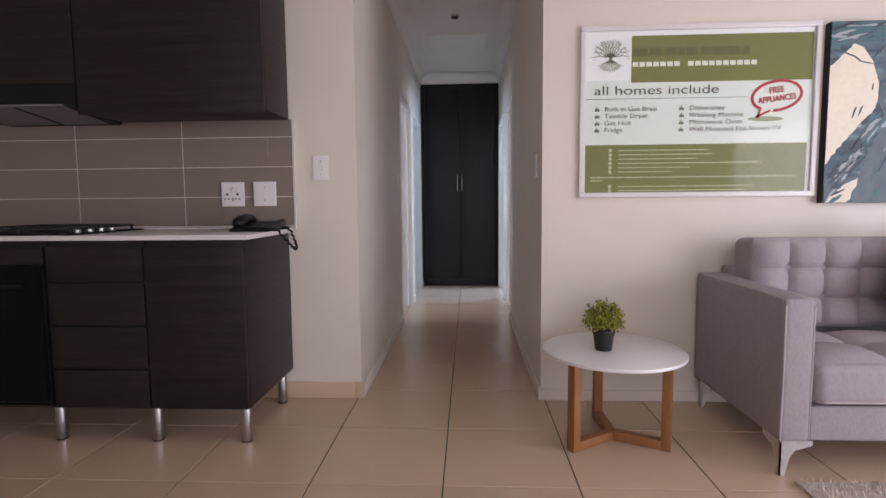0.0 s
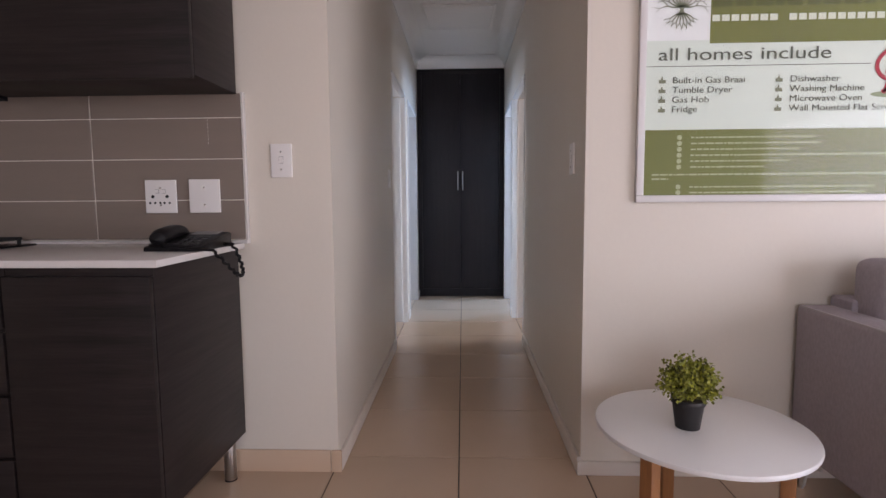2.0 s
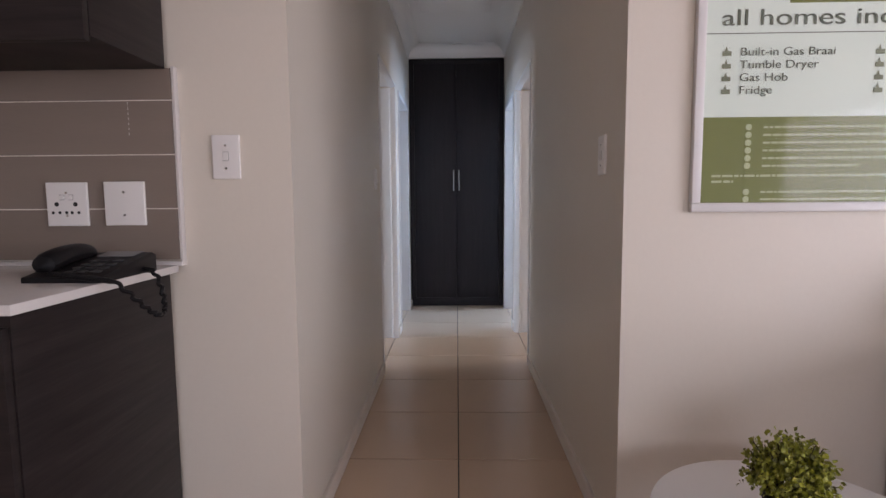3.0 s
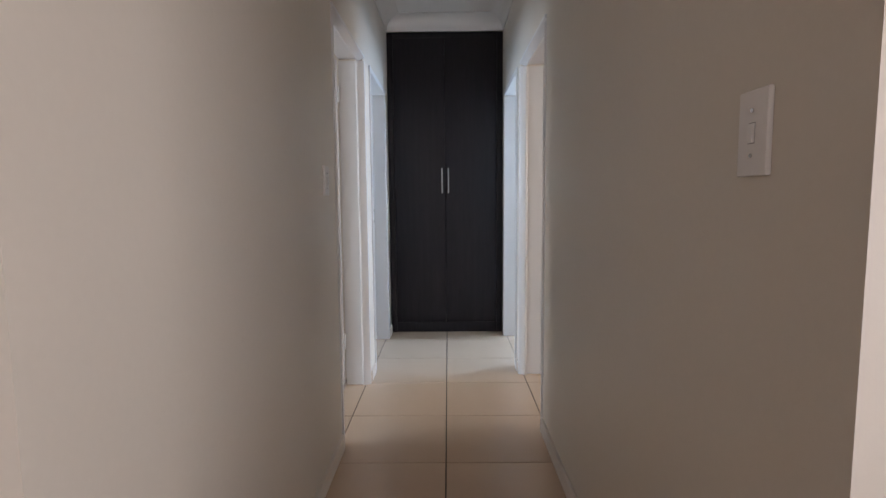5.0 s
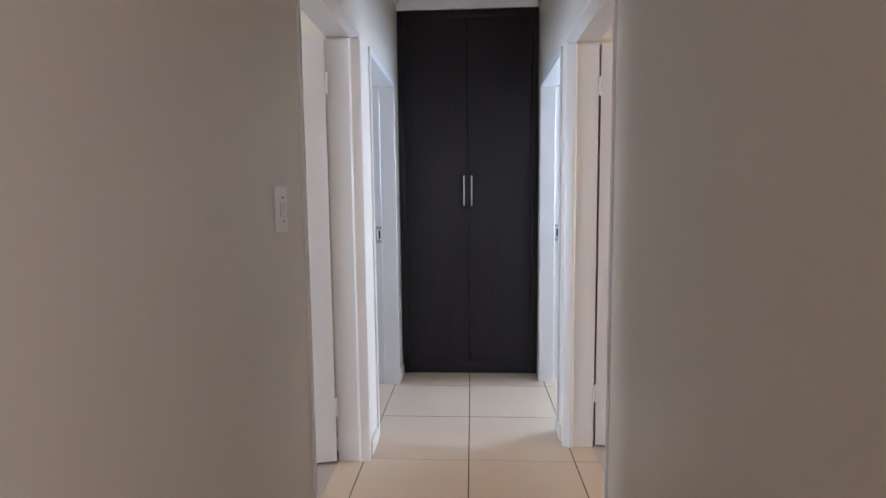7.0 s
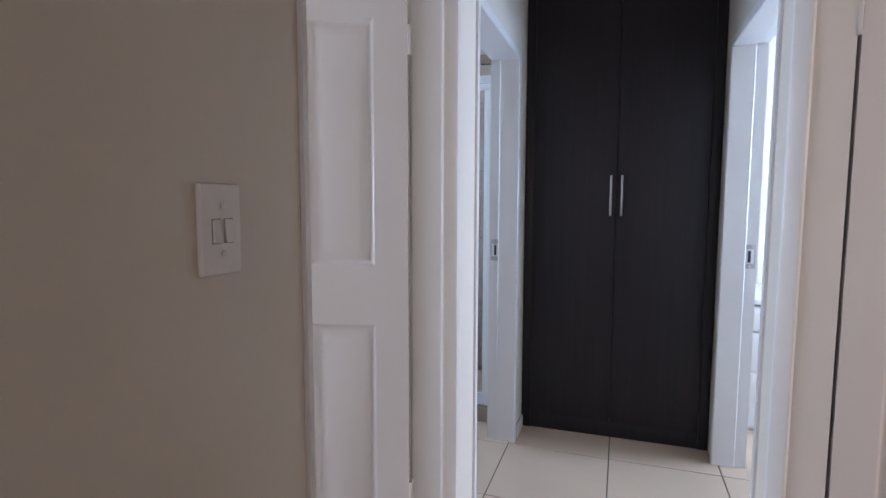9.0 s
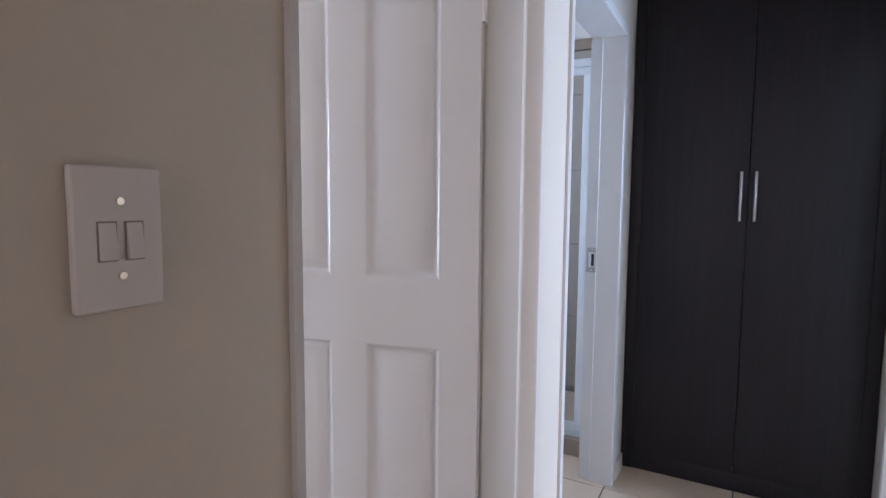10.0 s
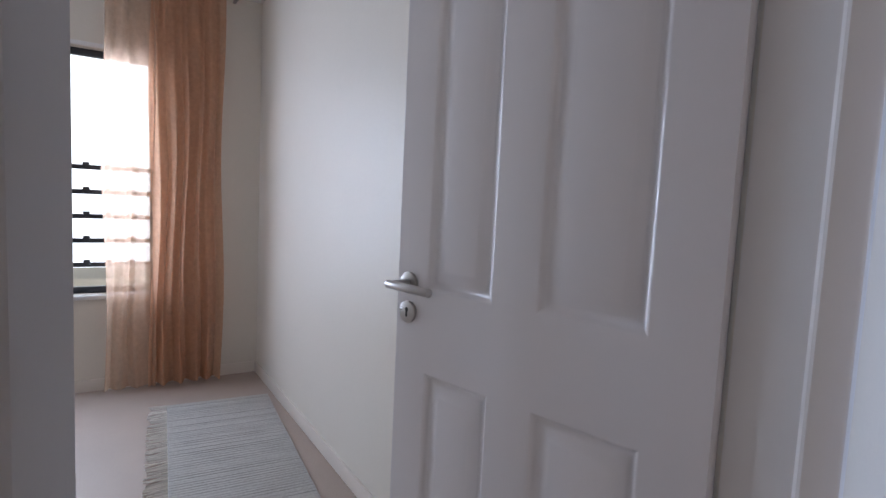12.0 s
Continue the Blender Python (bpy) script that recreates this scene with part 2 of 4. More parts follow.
def structure(name, bm, mat, label, category, smooth=False):
    ob = new(name, finish(name, bm, mat, smooth))
    ORIGIN[ob.name] = Vector((0, 0, 0))
    return tagged(ob, label, category, kind="structure")


def merge(bm, other):
    tmp = bpy.data.meshes.new("tmp")
    other.to_mesh(tmp)
    other.free()
    bm.from_mesh(tmp)
    bpy.data.meshes.remove(tmp)
    return bm


def box(a, b, bevel=0.0, seg=2, bm=None):
    """A box from corner a to corner b, with rounded edges."""
    q = bmesh.new()
    bmesh.ops.create_cube(q, size=1)
    size = [abs(v - u) for u, v in zip(a, b)]
    for v in q.verts:
        v.co = Vector([(u + w) / 2 + c * s for u, w, c, s in zip(a, b, v.co, size)])
    if bevel:
        bmesh.ops.bevel(q, geom=q.edges[:], offset=min(bevel, min(size) * 0.45), segments=seg, profile=0.6, affect="EDGES")
    return q if bm is None else merge(bm, q)


def tube(p, q, r0, r1=None, n=16, bm=None, bevel=0.0):
    """A round bar from p to q."""
    p, q = Vector(p), Vector(q)
    c = bmesh.new()
    bmesh.ops.create_cone(c, cap_ends=True, segments=n, radius1=r0, radius2=r0 if r1 is None else r1, depth=(q - p).length)
    if bevel:
        rims = [e for e in c.edges if len(e.link_faces) == 2 and any(len(f.verts) > 4 for f in e.link_faces)]
        bmesh.ops.bevel(c, geom=rims, offset=bevel, segments=2, profile=0.5, affect="EDGES")
    m = Matrix.Translation((p + q) / 2) @ (q - p).to_track_quat("Z", "Y").to_matrix().to_4x4()
    bmesh.ops.transform(c, matrix=m, verts=c.verts[:])
    return c if bm is None else merge(bm, c)


def prism(outline, axis, lo, hi, bm=None, bevel=0.0):
    """An outline in the plane across an axis, pushed from lo to hi. axis 'y': outline is (x, z); 'x': (y, z); 'z': (x, y)."""
    place = {"y": lambda u, v, w: (u, w, v), "x": lambda u, v, w: (w, u, v), "z": lambda u, v, w: (u, v, w)}[axis]
    c = bmesh.new()
    bottom = [c.verts.new(place(u, v, lo)) for u, v in outline]
    top = [c.verts.new(place(u, v, hi)) for u, v in outline]
    c.faces.new(bottom)
    c.faces.new(top[::-1])
    for k in range(len(outline)):
        j = (k + 1) % len(outline)
        c.faces.new((bottom[j], bottom[k], top[k], top[j]))
    if bevel:
        bmesh.ops.bevel(c, geom=c.edges[:], offset=bevel, segments=2, profile=0.6, affect="EDGES")
    return c if bm is None else merge(bm, c)


def path_tube(points, r, n=8, bm=None):
    """A round cord along points."""
    c = bmesh.new()
    rings = []
    pts = [Vector(p) for p in points]
    for k, p in enumerate(pts):
        d = (pts[min(k + 1, len(pts) - 1)] - pts[max(k - 1, 0)]).normalized()
        s = d.cross(Vector((0.31, 0.2, 0.93))).normalized()
        u = d.cross(s)
        rings.append([c.verts.new(p + r * (math.cos(2 * math.pi * a / n) * s + math.sin(2 * math.pi * a / n) * u)) for a in range(n)])
    for a, b in zip(rings, rings[1:]):
        for k in range(n):
            c.faces.new((a[k], a[(k + 1) % n], b[(k + 1) % n], b[k]))
    c.faces.new(rings[0][::-1])
    c.faces.new(rings[-1])
    return c if bm is None else merge(bm, c)


def lettering(body, size, stretch=1.0, extrude=0.0004, bold=0.0):
    """Writing as a mesh in the x-z plane, facing -y, its baseline starting at the origin."""
    cu = bpy.data.curves.new("text", "FONT")
    cu.body, cu.size, cu.extrude, cu.offset = body, size, extrude, bold
    ob = bpy.data.objects.new("text", cu)
    me = bpy.data.meshes.new_from_object(ob)
    bm = bmesh.new()
    bm.from_mesh(me)
    bpy.data.objects.remove(ob)
    bpy.data.curves.remove(cu)
    bpy.data.meshes.remove(me)
    bmesh.ops.transform(bm, matrix=pose(0, 0, 0, 90) @ Matrix.Diagonal((stretch, 1, 1, 1)), verts=bm.verts[:])
    return bm


def moved(bm, x, y, z, m=None):
    if m is not None:
        bmesh.ops.transform(bm, matrix=m, verts=bm.verts[:])
    bmesh.ops.translate(bm, vec=(x, y, z), verts=bm.verts[:])
    return bm


# ---- large structure ----
H = 2.605


def wall_along_y(name, x0, x1, y0, y1, openings, label):
    """A wall with thickness from x0 to x1; openings are (y from, y to, z from, z to)."""
    bm = bmesh.new()
    at = y0
    for a, b, z0, z1 in sorted(openings):
        box((x0, at, 0), (x1, a, H), bm=bm)
        if z0 > 0:
            box((x0, a, 0), (x1, b, z0), bm=bm)
        box((x0, a, z1), (x1, b, H), bm=bm)
        at = b
    box((x0, at, 0), (x1, y1, H), bm=bm)
    return structure(name, bm, M_WALL, label, "wall")


D1L, D2L = (1.771, 2.610), (2.86, 3.67)
WY = 3.865
D1R, D2R = (1.95, 2.785), (2.95, 3.75)
HEAD = 1.968
wall_along_y("wall_hall_left", -0.14, 0.0, 0.0, 5.2, [(*D1L, 0, HEAD), (*D2L, 0, HEAD)], "cream painted passage wall with two doorways")
wall_along_y("wall_hall_right", 0.955, 1.095, 0.0, 5.2, [(*D1R, 0, HEAD), (*D2R, 0, HEAD)], "cream painted passage wall with two doorways")
structure("wall_kitchen", box((-4.5, 0.0, 0), (-0.14, 0.14, H)), M_WALL, "cream painted wall behind the kitchen", "wall")
structure("wall_living", box((1.095, 0.0, 0), (4.44, 0.14, H)), M_WALL, "cream painted living room wall", "wall")
# the back wall's opening is added for the fill light, out of view
bm = box((-4.5, -5.64, 0), (-0.4, -5.5, H))
box((2.2, -5.64, 0), (4.44, -5.5, H), bm=bm)
box((-0.4, -5.64, 0), (2.2, -5.5, 0.9), bm=bm)
box((-0.4, -5.64, 2.1), (2.2, -5.5, H), bm=bm)
structure("wall_back", bm, M_WALL, "cream painted back wall with an added, unseen window", "wall")
structure("wall_west", box((-4.5, -5.5, 0), (-4.36, 0.0, H)), M_WALL, "cream painted side wall", "wall")
wall_along_y("wall_east", 4.3, 4.44, -5.5, 0.0, [(-4.5, -0.95, 0.04, 2.05)], "cream painted wall with a wide glass door")
wall_along_y("wall_east_bedroom", 4.3, 4.44, 0.14, 2.83, [(0.85, 2.35, 0.8, 2.1)], "cream painted wall with a window")
wall_along_y("wall_bedroom_window", -4.5, -4.36, 0.42, 2.98, [(0.62, 2.36, 0.60, 2.06)], "cream painted bedroom wall with a window").matrix_world = BED
structure("wall_bedroom_bath", box((-4.5, 2.98, 0), (-0.981, 3.08, H)), M_WALL, "cream painted bedroom wall", "wall").matrix_world = BED
structure("wall_bedroom_ensuite", box((1.095, 2.83, 0), (4.44, 2.92, H)), M_WALL, "cream painted wall", "wall")
wall_along_y("wall_bath_west", -2.34, -2.2, 2.80, 5.2, [(3.45, 4.2, 1.2, 2.0)], "bathroom wall with a window")
wall_along_y("wall_ensuite_east", 3.0, 3.14, 2.92, 5.2, [(3.5, 4.4, 1.05, 1.95)], "bathroom wall with a window")
structure("wall_bath_back", box((-2.2, 4.76, 0), (-0.14, 4.86, H)), M_WALL, "cream painted wall behind the shower", "wall")
structure("wall_north", box((-2.34, 5.2, 0), (3.14, 5.34, H)), M_WALL, "cream painted end wall", "wall")
structure("ground", box((-60, -60, -0.36), (60, 60, -0.3)), M_GROUND, "dry bare ground outside", "ground")
floor = structure("floor", box((-4.5, -5.64, -0.3), (4.44, 5.34, -0.004)), M_GROUT, "beige ceramic floor tiles with dark grout", "floor")
structure("bedroom_floor", box((-3.52, 0.14, -0.004), (-0.14, 2.70, 0.002)), M_CARPET, "smooth beige bedroom floor", "floor")
structure("bedroom_floor_right", box((1.095, 0.14, -0.004), (4.3, 2.83, 0.002)), M_CARPET, "smooth beige bedroom floor", "floor")
structure("ensuite_floor", box((1.095, 2.92, -0.004), (3.0, 4.79, 0.002)), M_TILE, "beige bathroom floor", "floor")
structure("ceiling", box((-4.5, -5.64, H), (4.44, 5.34, H + 0.12)), M_CEIL, "white painted ceiling", "ceiling")


def cove(n=9, d=0.113):
    """A coved cornice profile: (out from the wall, z)."""
    pts = [(0.0, H), (0.0, H - d), (0.008, H - d)]
    for k in range(n + 1):
        a = math.pi / 2 * k / n
        pts.append((d - (d - 0.008) * math.cos(a), H - d + 0.0 + (d - 0.006) * math.sin(a)))
    pts.append((d, H))
    return pts


bm = prism([(u, v) for u, v in cove()], "y", 0.0, WY)
prism([(0.955 - u, v) for u, v in cove()], "y", 0.0, WY, bm=bm)
prism([(WY - u, v) for u, v in cove()], "x", 0.0, 0.955, bm=bm)
structure("cornice", bm, M_CEIL, "white coved plaster cornice of the passage", "trim", True)
bm = prism([(-4.36 + u, v) for u, v in cove(9, 0.075)], "y", 0.42, 2.98)
prism([(2.98 - u, v) for u, v in cove(9, 0.075)], "x", -4.36, -0.98, bm=bm)
structure("bedroom_cornice", bm, M_CEIL, "white coved plaster cornice of the bedroom", "trim", True).matrix_world = BED


def skirting(name, runs, mat, h, label, d=0.014):
    bm = bmesh.new()
    for (ax, ay), (bx_, by) in runs:
        box((min(ax, bx_), min(ay, by), 0), (max(ax, bx_), max(ay, by), h), 0.004, 2, bm)
    return structure(name, bm, mat, label, "skirting", True)


S = 0.014
skirting("baseboard_hall", [((0, 0.0), (S, D1L[0] - 0.016)), ((0, D1L[1] + 0.045), (S, D2L[0] - 0.04)), ((0, D2L[1] + 0.04), (S, WY - 0.002)),
                            ((0.955 - S, 0.0), (0.955, D1R[0] - 0.016)), ((0.955 - S, D1R[1] + 0.045), (0.955, D2R[0] - 0.04))],
         M_SKIRT, 0.07, "white painted passage skirting board")
skirting("baseboard_living", [((0.941, -S), (4.3, 0.0))], M_SKIRT, 0.055, "white painted living room skirting board")
skirting("baseboard_bedroom", [((-4.346, 2.966), (-0.98, 2.98)), ((-4.36, 0.42), (-4.346, 2.966))], M_SKIRT, 0.075, "white painted bedroom skirting board").matrix_world = BED
skirting("baseboard_tiled", [((-4.3, -0.012), (-0.03, 0.0)), ((-0.028, -0.012), (S, -0.0))], M_TILE, 0.089, "beige tile skirting beside the kitchen")


# ---- doorways ----
def door_frame(name, face, way, y0, y1, group, step=False):
    """A pressed steel frame: face is the x of the passage side, way the direction into the room."""
    ob = thing(name, (face, (y0 + y1) / 2, 0), "white painted pressed steel door frame", "door frame", group, "structure")
    lip, deep = 0.009, 0.14
    back = face + way * (deep + 0.001)

    def profile(c, out):
        """Points (across the wall, along it or up) of the pressed profile, with its edge at c."""
        if step:
            mid = [(face - way * lip, c + out * 0.020), (face - way * (lip - 0.004), c + out * 0.016), (face + way * 0.024, c + out * 0.002),
                   (face + way * 0.028, c), (face + way * 0.033, c + out * 0.001), (face + way * 0.037, c + out * 0.006), (face + way * 0.042, c + out * 0.0125)]
        else:
            mid = [(face - way * lip, c + out * 0.006), (face - way * (lip - 0.004), c + out * 0.001), (face + way * 0.088, c), (face + way * 0.092, c + out * 0.004), (face + way * 0.092, c + out * 0.0125)]
        return [(face, c + out * 0.034), (face - way * lip, c + out * 0.034), *mid, (back, c + out * 0.0125), (back, c + out * 0.034),
                (back - way * 0.012, c + out * 0.034), (back - way * 0.012, c + out * 0.021), (face, c + out * 0.021)]

    for inner, out in ((y0 + 0.022, -1), (y1 - 0.022, 1)):
        part("jamb", prism(profile(inner, out), "z", 0.0, HEAD - 0.018), M_WHITE, ob)
    hz = HEAD - 0.018
    part("frame_head", prism(profile(hz, 1), "y", y0 - 0.012, y1 + 0.012), M_WHITE, ob)
    return ob


def strike(ob, face, way, y):
    """A strike plate with its slot, let into the far jamb."""
    x = face + way * 0.112
    plate = part("strike_plate", box((x - 0.022, y - 0.003, 0.953), (x + 0.022, y + 0.001, 1.063), 0.001), M_STEEL, ob, "brushed steel strike plate")
    c = x - way * 0.004
    part("latch_cup", box((x - 0.015, y - 0.0038, 0.975), (x + 0.015, y - 0.001, 1.041), 0.001), M_WHITEALU, plate, "pale metal latch box")
    part("latch_slot", box((c - 0.006, y - 0.0048, 0.981), (c + 0.006, y - 0.003, 1.035)), M_DARKHOLE, plate)
    bm = bmesh.new()
    for z in (0.962, 1.054):
        tube((x, y - 0.004, z), (x, y - 0.002, z), 0.003, n=10, bm=bm)
    part("screw", bm, M_CHROME, plate)


f1 = door_frame("door_frame_1", 0.0, -1, *D1L, "passage door frames", True)
f2 = door_frame("door_frame_2", 0.0, -1, *D2L, "passage door frames")
f3 = door_frame("door_frame_3", 0.955, 1, *D1R, "passage door frames", True)
f4 = door_frame("door_frame_4", 0.955, 1, *D2R, "passage door frames")
strike(f2, 0.0, -1, D2L[1] - 0.007)
strike(f4, 0.955, 1, D2R[1] - 0.007)


def panelled(w, h, t, panels):
    """A moulded door leaf in its own metres: s along x, y from -t (front) to 0, z up. Both faces carry the same panels."""
    bm = bmesh.new()
    xs = sorted({0.0, w, *[v for p in panels for v in p[:2]]})
    zs = sorted({0.0, h, *[v for p in panels for v in p[2:]]})
    for y, sgn in ((-t, 1), (0.0, -1)):
        for x0, x1 in zip(xs, xs[1:]):
            for z0, z1 in zip(zs, zs[1:]):
                if any(abs(p[0] - x0) < 1e-6 and abs(p[2] - z0) < 1e-6 for p in panels):
                    rings = []
                    for off, dip in ((0, 0), (0.006, 0.003), (0.013, 0.0105), (0.020, 0.0125), (0.026, 0.0115), (0.046, 0.0035), (0.053, 0.002)):
                        rings.append([bm.verts.new((x, y + sgn * dip, z)) for x, z in
                                      ((x0 + off, z0 + off), (x1 - off, z0 + off), (x1 - off, z1 - off), (x0 + off, z1 - off))])
                    for a, b in zip(rings, rings[1:]):
                        for k in range(4):
                            bm.faces.new((a[k], a[(k + 1) % 4], b[(k + 1) % 4], b[k]))
                    bm.faces.new(rings[-1])
                else:
                    bm.faces.new([bm.verts.new((x, y, z)) for x, z in ((x0, z0), (x1, z0), (x1, z1), (x0, z1))])
    for a, b in (((0, 0), (w, 0)), ((w, 0), (w, h)), ((w, h), (0, h)), ((0, h), (0, 0))):
        bm.faces.new([bm.verts.new(v) for v in ((a[0], -t, a[1]), (b[0], -t, b[1]), (b[0], 0, b[1]), (a[0], 0, a[1]))])
    bmesh.ops.remove_doubles(bm, verts=bm.verts[:], dist=0.0002)
    return bm


LEAF_W, LEAF_H, LEAF_T = 0.715, 1.938, 0.038
PANELS = [(a, b, c, d) for a, b in ((0.105, 0.324), (0.428, 0.619)) for c, d in ((0.185, 0.845), (1.033, 1.815))]


def door_leaf(name, m, label, flip=1):
    """A four-panel leaf hinged at its own origin, reaching along +x times flip, its seen face towards -y."""
    ob = thing(name, None, label, "door", "passage doors", m=m)
    bm = panelled(LEAF_W, LEAF_H, LEAF_T, PANELS)
    if flip < 0:
        bmesh.ops.transform(bm, matrix=Matrix.Diagonal((-1, 1, 1, 1)), verts=bm.verts[:])
    leaf = part("leaf", bm, M_DOOR, ob)
    f, s = -LEAF_T, 0.673 * flip
    lever = part("rose", tube((s, f, 1.047), (s, f - 0.009, 1.047), 0.026, n=28, bevel=0.002), M_STEEL, ob, "brushed steel handle rose")
    bm = tube((s, f - 0.008, 1.047), (s, f - 0.06, 1.047), 0.0095, n=14)
    tube((s + 0.012 * flip, f - 0.06, 1.047), (s - 0.125 * flip, f - 0.062, 1.045), 0.0098, n=16, bevel=0.002, bm=bm)
    part("lever", bm, M_STEEL, lever)
    key = part("key_rose", tube((s, f, 0.978), (s, f - 0.009, 0.978), 0.026, n=28, bevel=0.002), M_STEEL, ob, "brushed steel keyhole cover")
    bm = tube((s, f - 0.0095, 0.984), (s, f - 0.0085, 0.984), 0.0055, n=12)
    box((s - 0.003, f - 0.0098, 0.967), (s + 0.003, f - 0.0085, 0.984), bm=bm)
    part("keyhole", bm, M_DARKHOLE, key)
    for z in (0.22, 1.70):
        bm = tube((-0.006 * flip, f + 0.002, z), (-0.006 * flip, f + 0.002, z + 0.09), 0.006, n=10)
        box((-0.010 * flip, f + 0.002, z), (0.0, -0.006, z + 0.09), bm=bm)
        part("hinge", bm, M_WHITE, ob)
    return ob


# left door: hinged on the far jamb, swung into the bedroom
door_leaf("door_1", pose(-0.1535, 2.6085, 0.012, 0, 0, 180 + 14) @ Matrix.Diagonal((1, -1, 1, 1)), "white four-panel door standing open into the bedroom")
door_leaf("door_2", pose(1.108, 2.812, 0.012, 0, 0, -2), "white four-panel door standing open into the next room")

# ---- wardrobe at the end of the passage ----
wardrobe = thing("wardrobe", (0.479, WY, 0), "dark brown built-in wardrobe with two tall doors", "wardrobe")
WX0, WX1, WZ = 0.003, 0.952, 2.491
bm = box((WX0, WY + 0.012, 0), (0.05, WY + 0.6, WZ), 0.001)
box((0.905, WY + 0.012, 0), (WX1, WY + 0.6, WZ), 0.001, bm=bm)
box((0.05, WY + 0.012, WZ - 0.05), (0.905, WY + 0.6, WZ), 0.001, bm=bm)
box((0.05, WY + 0.018, 0), (0.905, WY + 0.05, 0.085), 0.001, bm=bm)
box((0.05, WY + 0.57, 0.085), (0.905, WY + 0.6, WZ - 0.05), bm=bm)
part("carcass", bm, M_WENGE_V, wardrobe)
for x0, x1, hx in ((0.053, 0.4725, 0.447), (0.4755, 0.902, 0.500)):
    leaf = part("wardrobe_door", box((x0, WY, 0.09), (x1, WY + 0.018, WZ - 0.053), 0.0015), M_WENGE_V, wardrobe)
    bm = tube((hx, WY - 0.03, 1.186), (hx, WY - 0.03, 1.391), 0.006, n=14, bevel=0.001)
    for z in (1.206, 1.371):
        tube((hx, WY - 0.03, z), (hx, WY + 0.002, z), 0.004, n=10, bm=bm)
    part("handle", bm, M_STEEL, leaf, "brushed steel bar handle")


# ---- switches and sockets ----
def plate(name, label, centre, w, h, normal, rockers, sockets=(), group="wall switches", screws=True):
    """A wall plate. normal is '-y', '+x' or '-x'; rockers are (across, up, width, height) from the centre."""
    turn = {"-y": 0, "+x": 90, "-x": -90}[normal]
    ob = thing(name, None, label, "light switch" if rockers and not sockets else "socket", group, m=Matrix.Translation(centre) @ pose(0, 0, 0, 0, 0, turn))
    part("cover", box((-w / 2, -0.009, -h / 2), (w / 2, 0.0, h / 2), 0.003, 3), M_PLASTIC, ob)
    for u, v, rw, rh in rockers:
        # shade in the gap round the rocker, laid on as a thin grey rim
        part("surround", box((u - rw / 2 - 0.0015, -0.0096, v - rh / 2 - 0.0015), (u + rw / 2 + 0.0015, -0.008, v + rh / 2 + 0.0015)), M_SHADOWLINE, ob)
        bm = prism([(-0.0085, v - rh / 2), (-0.0135, v - rh / 2), (-0.0105, v + rh / 2), (-0.0085, v + rh / 2)], "x", u - rw / 2, u + rw / 2)
        part("rocker", bm, M_PLASTIC, ob)
    if screws:
        for z in (h * 0.26, -h * 0.26):
            part("screw", tube((0, -0.011, z), (0, -0.008, z), 0.0032, n=12), M_CHROME, ob)
    for u, v, r in sockets:
        part("pin_hole", tube((u, -0.0097, v), (u, -0.0085, v), r, n=12), M_DARKHOLE, ob)
    return ob


plate("light_switch", "white plastic light switch with one rocker on the wall", (-0.188, 0, 1.2295), 0.080, 0.126, "-y", [(0, 0.002, 0.014, 0.024)])
plate("light_switch", "white plastic light switch with two rockers on the passage wall", (0, 1.566, 1.222), 0.072, 0.118, "+x",
      [(-0.011, -0.002, 0.013, 0.030), (0.011, -0.002, 0.013, 0.030)])
plate("light_switch", "white plastic light switch in shade on the passage wall", (0.955, 0.218, 1.242), 0.075, 0.126, "-x", [(0.0, 0.0, 0.014, 0.028)])
plate("wall_socket", "white double wall socket on the splashback", (-0.6485, -0.022, 1.097), 0.120, 0.126, "-y",
      [(-0.013, 0.020, 0.011, 0.013), (0.013, 0.020, 0.011, 0.013)],
      [(-0.03, 0.0, 0.0065), (0.025, 0.0, 0.0065)] + [(u, -0.024, 0.0045) for u in (-0.042, -0.022, -0.002, 0.014, 0.034)], "wall sockets")
plate("blank_plate", "white blank cover plate on the splashback", (-0.4795, -0.022, 1.098), 0.118, 0.126, "-y", [], [], "wall sockets")

# ---- ceiling fittings of the passage ----
hatch = thing("ceiling_hatch", (0.475, 2.6, H), "pale painted roof hatch panel in the ceiling", "hatch")
part("panel", box((0.205, 2.31, H - 0.012), (0.745, 2.87, H - 0.003), 0.002), M_CEIL, hatch)
bm = bmesh.new()
for a, b in (((0.18, 2.285), (0.77, 2.308)), ((0.18, 2.872), (0.77, 2.895)), ((0.18, 2.308), (0.203, 2.872)), ((0.747, 2.308), (0.77, 2.872))):
    box((*a, H - 0.009), (*b, H - 0.001), 0.002, bm=bm)
part("hatch_frame", bm, M_CEIL, hatch)
lamp = thing("ceiling_light", (0.471, 1.833, H), "small unlit recessed ceiling light", "ceiling light")
part("rim", tube((0.471, 1.833, H - 0.012), (0.471, 1.833, H), 0.036, n=24, bevel=0.003), M_STEEL, lamp)
part("bulb_face", tube((0.471, 1.833, H - 0.02), (0.471, 1.833, H - 0.011), 0.03, n=20), M_DARKHOLE, lamp)

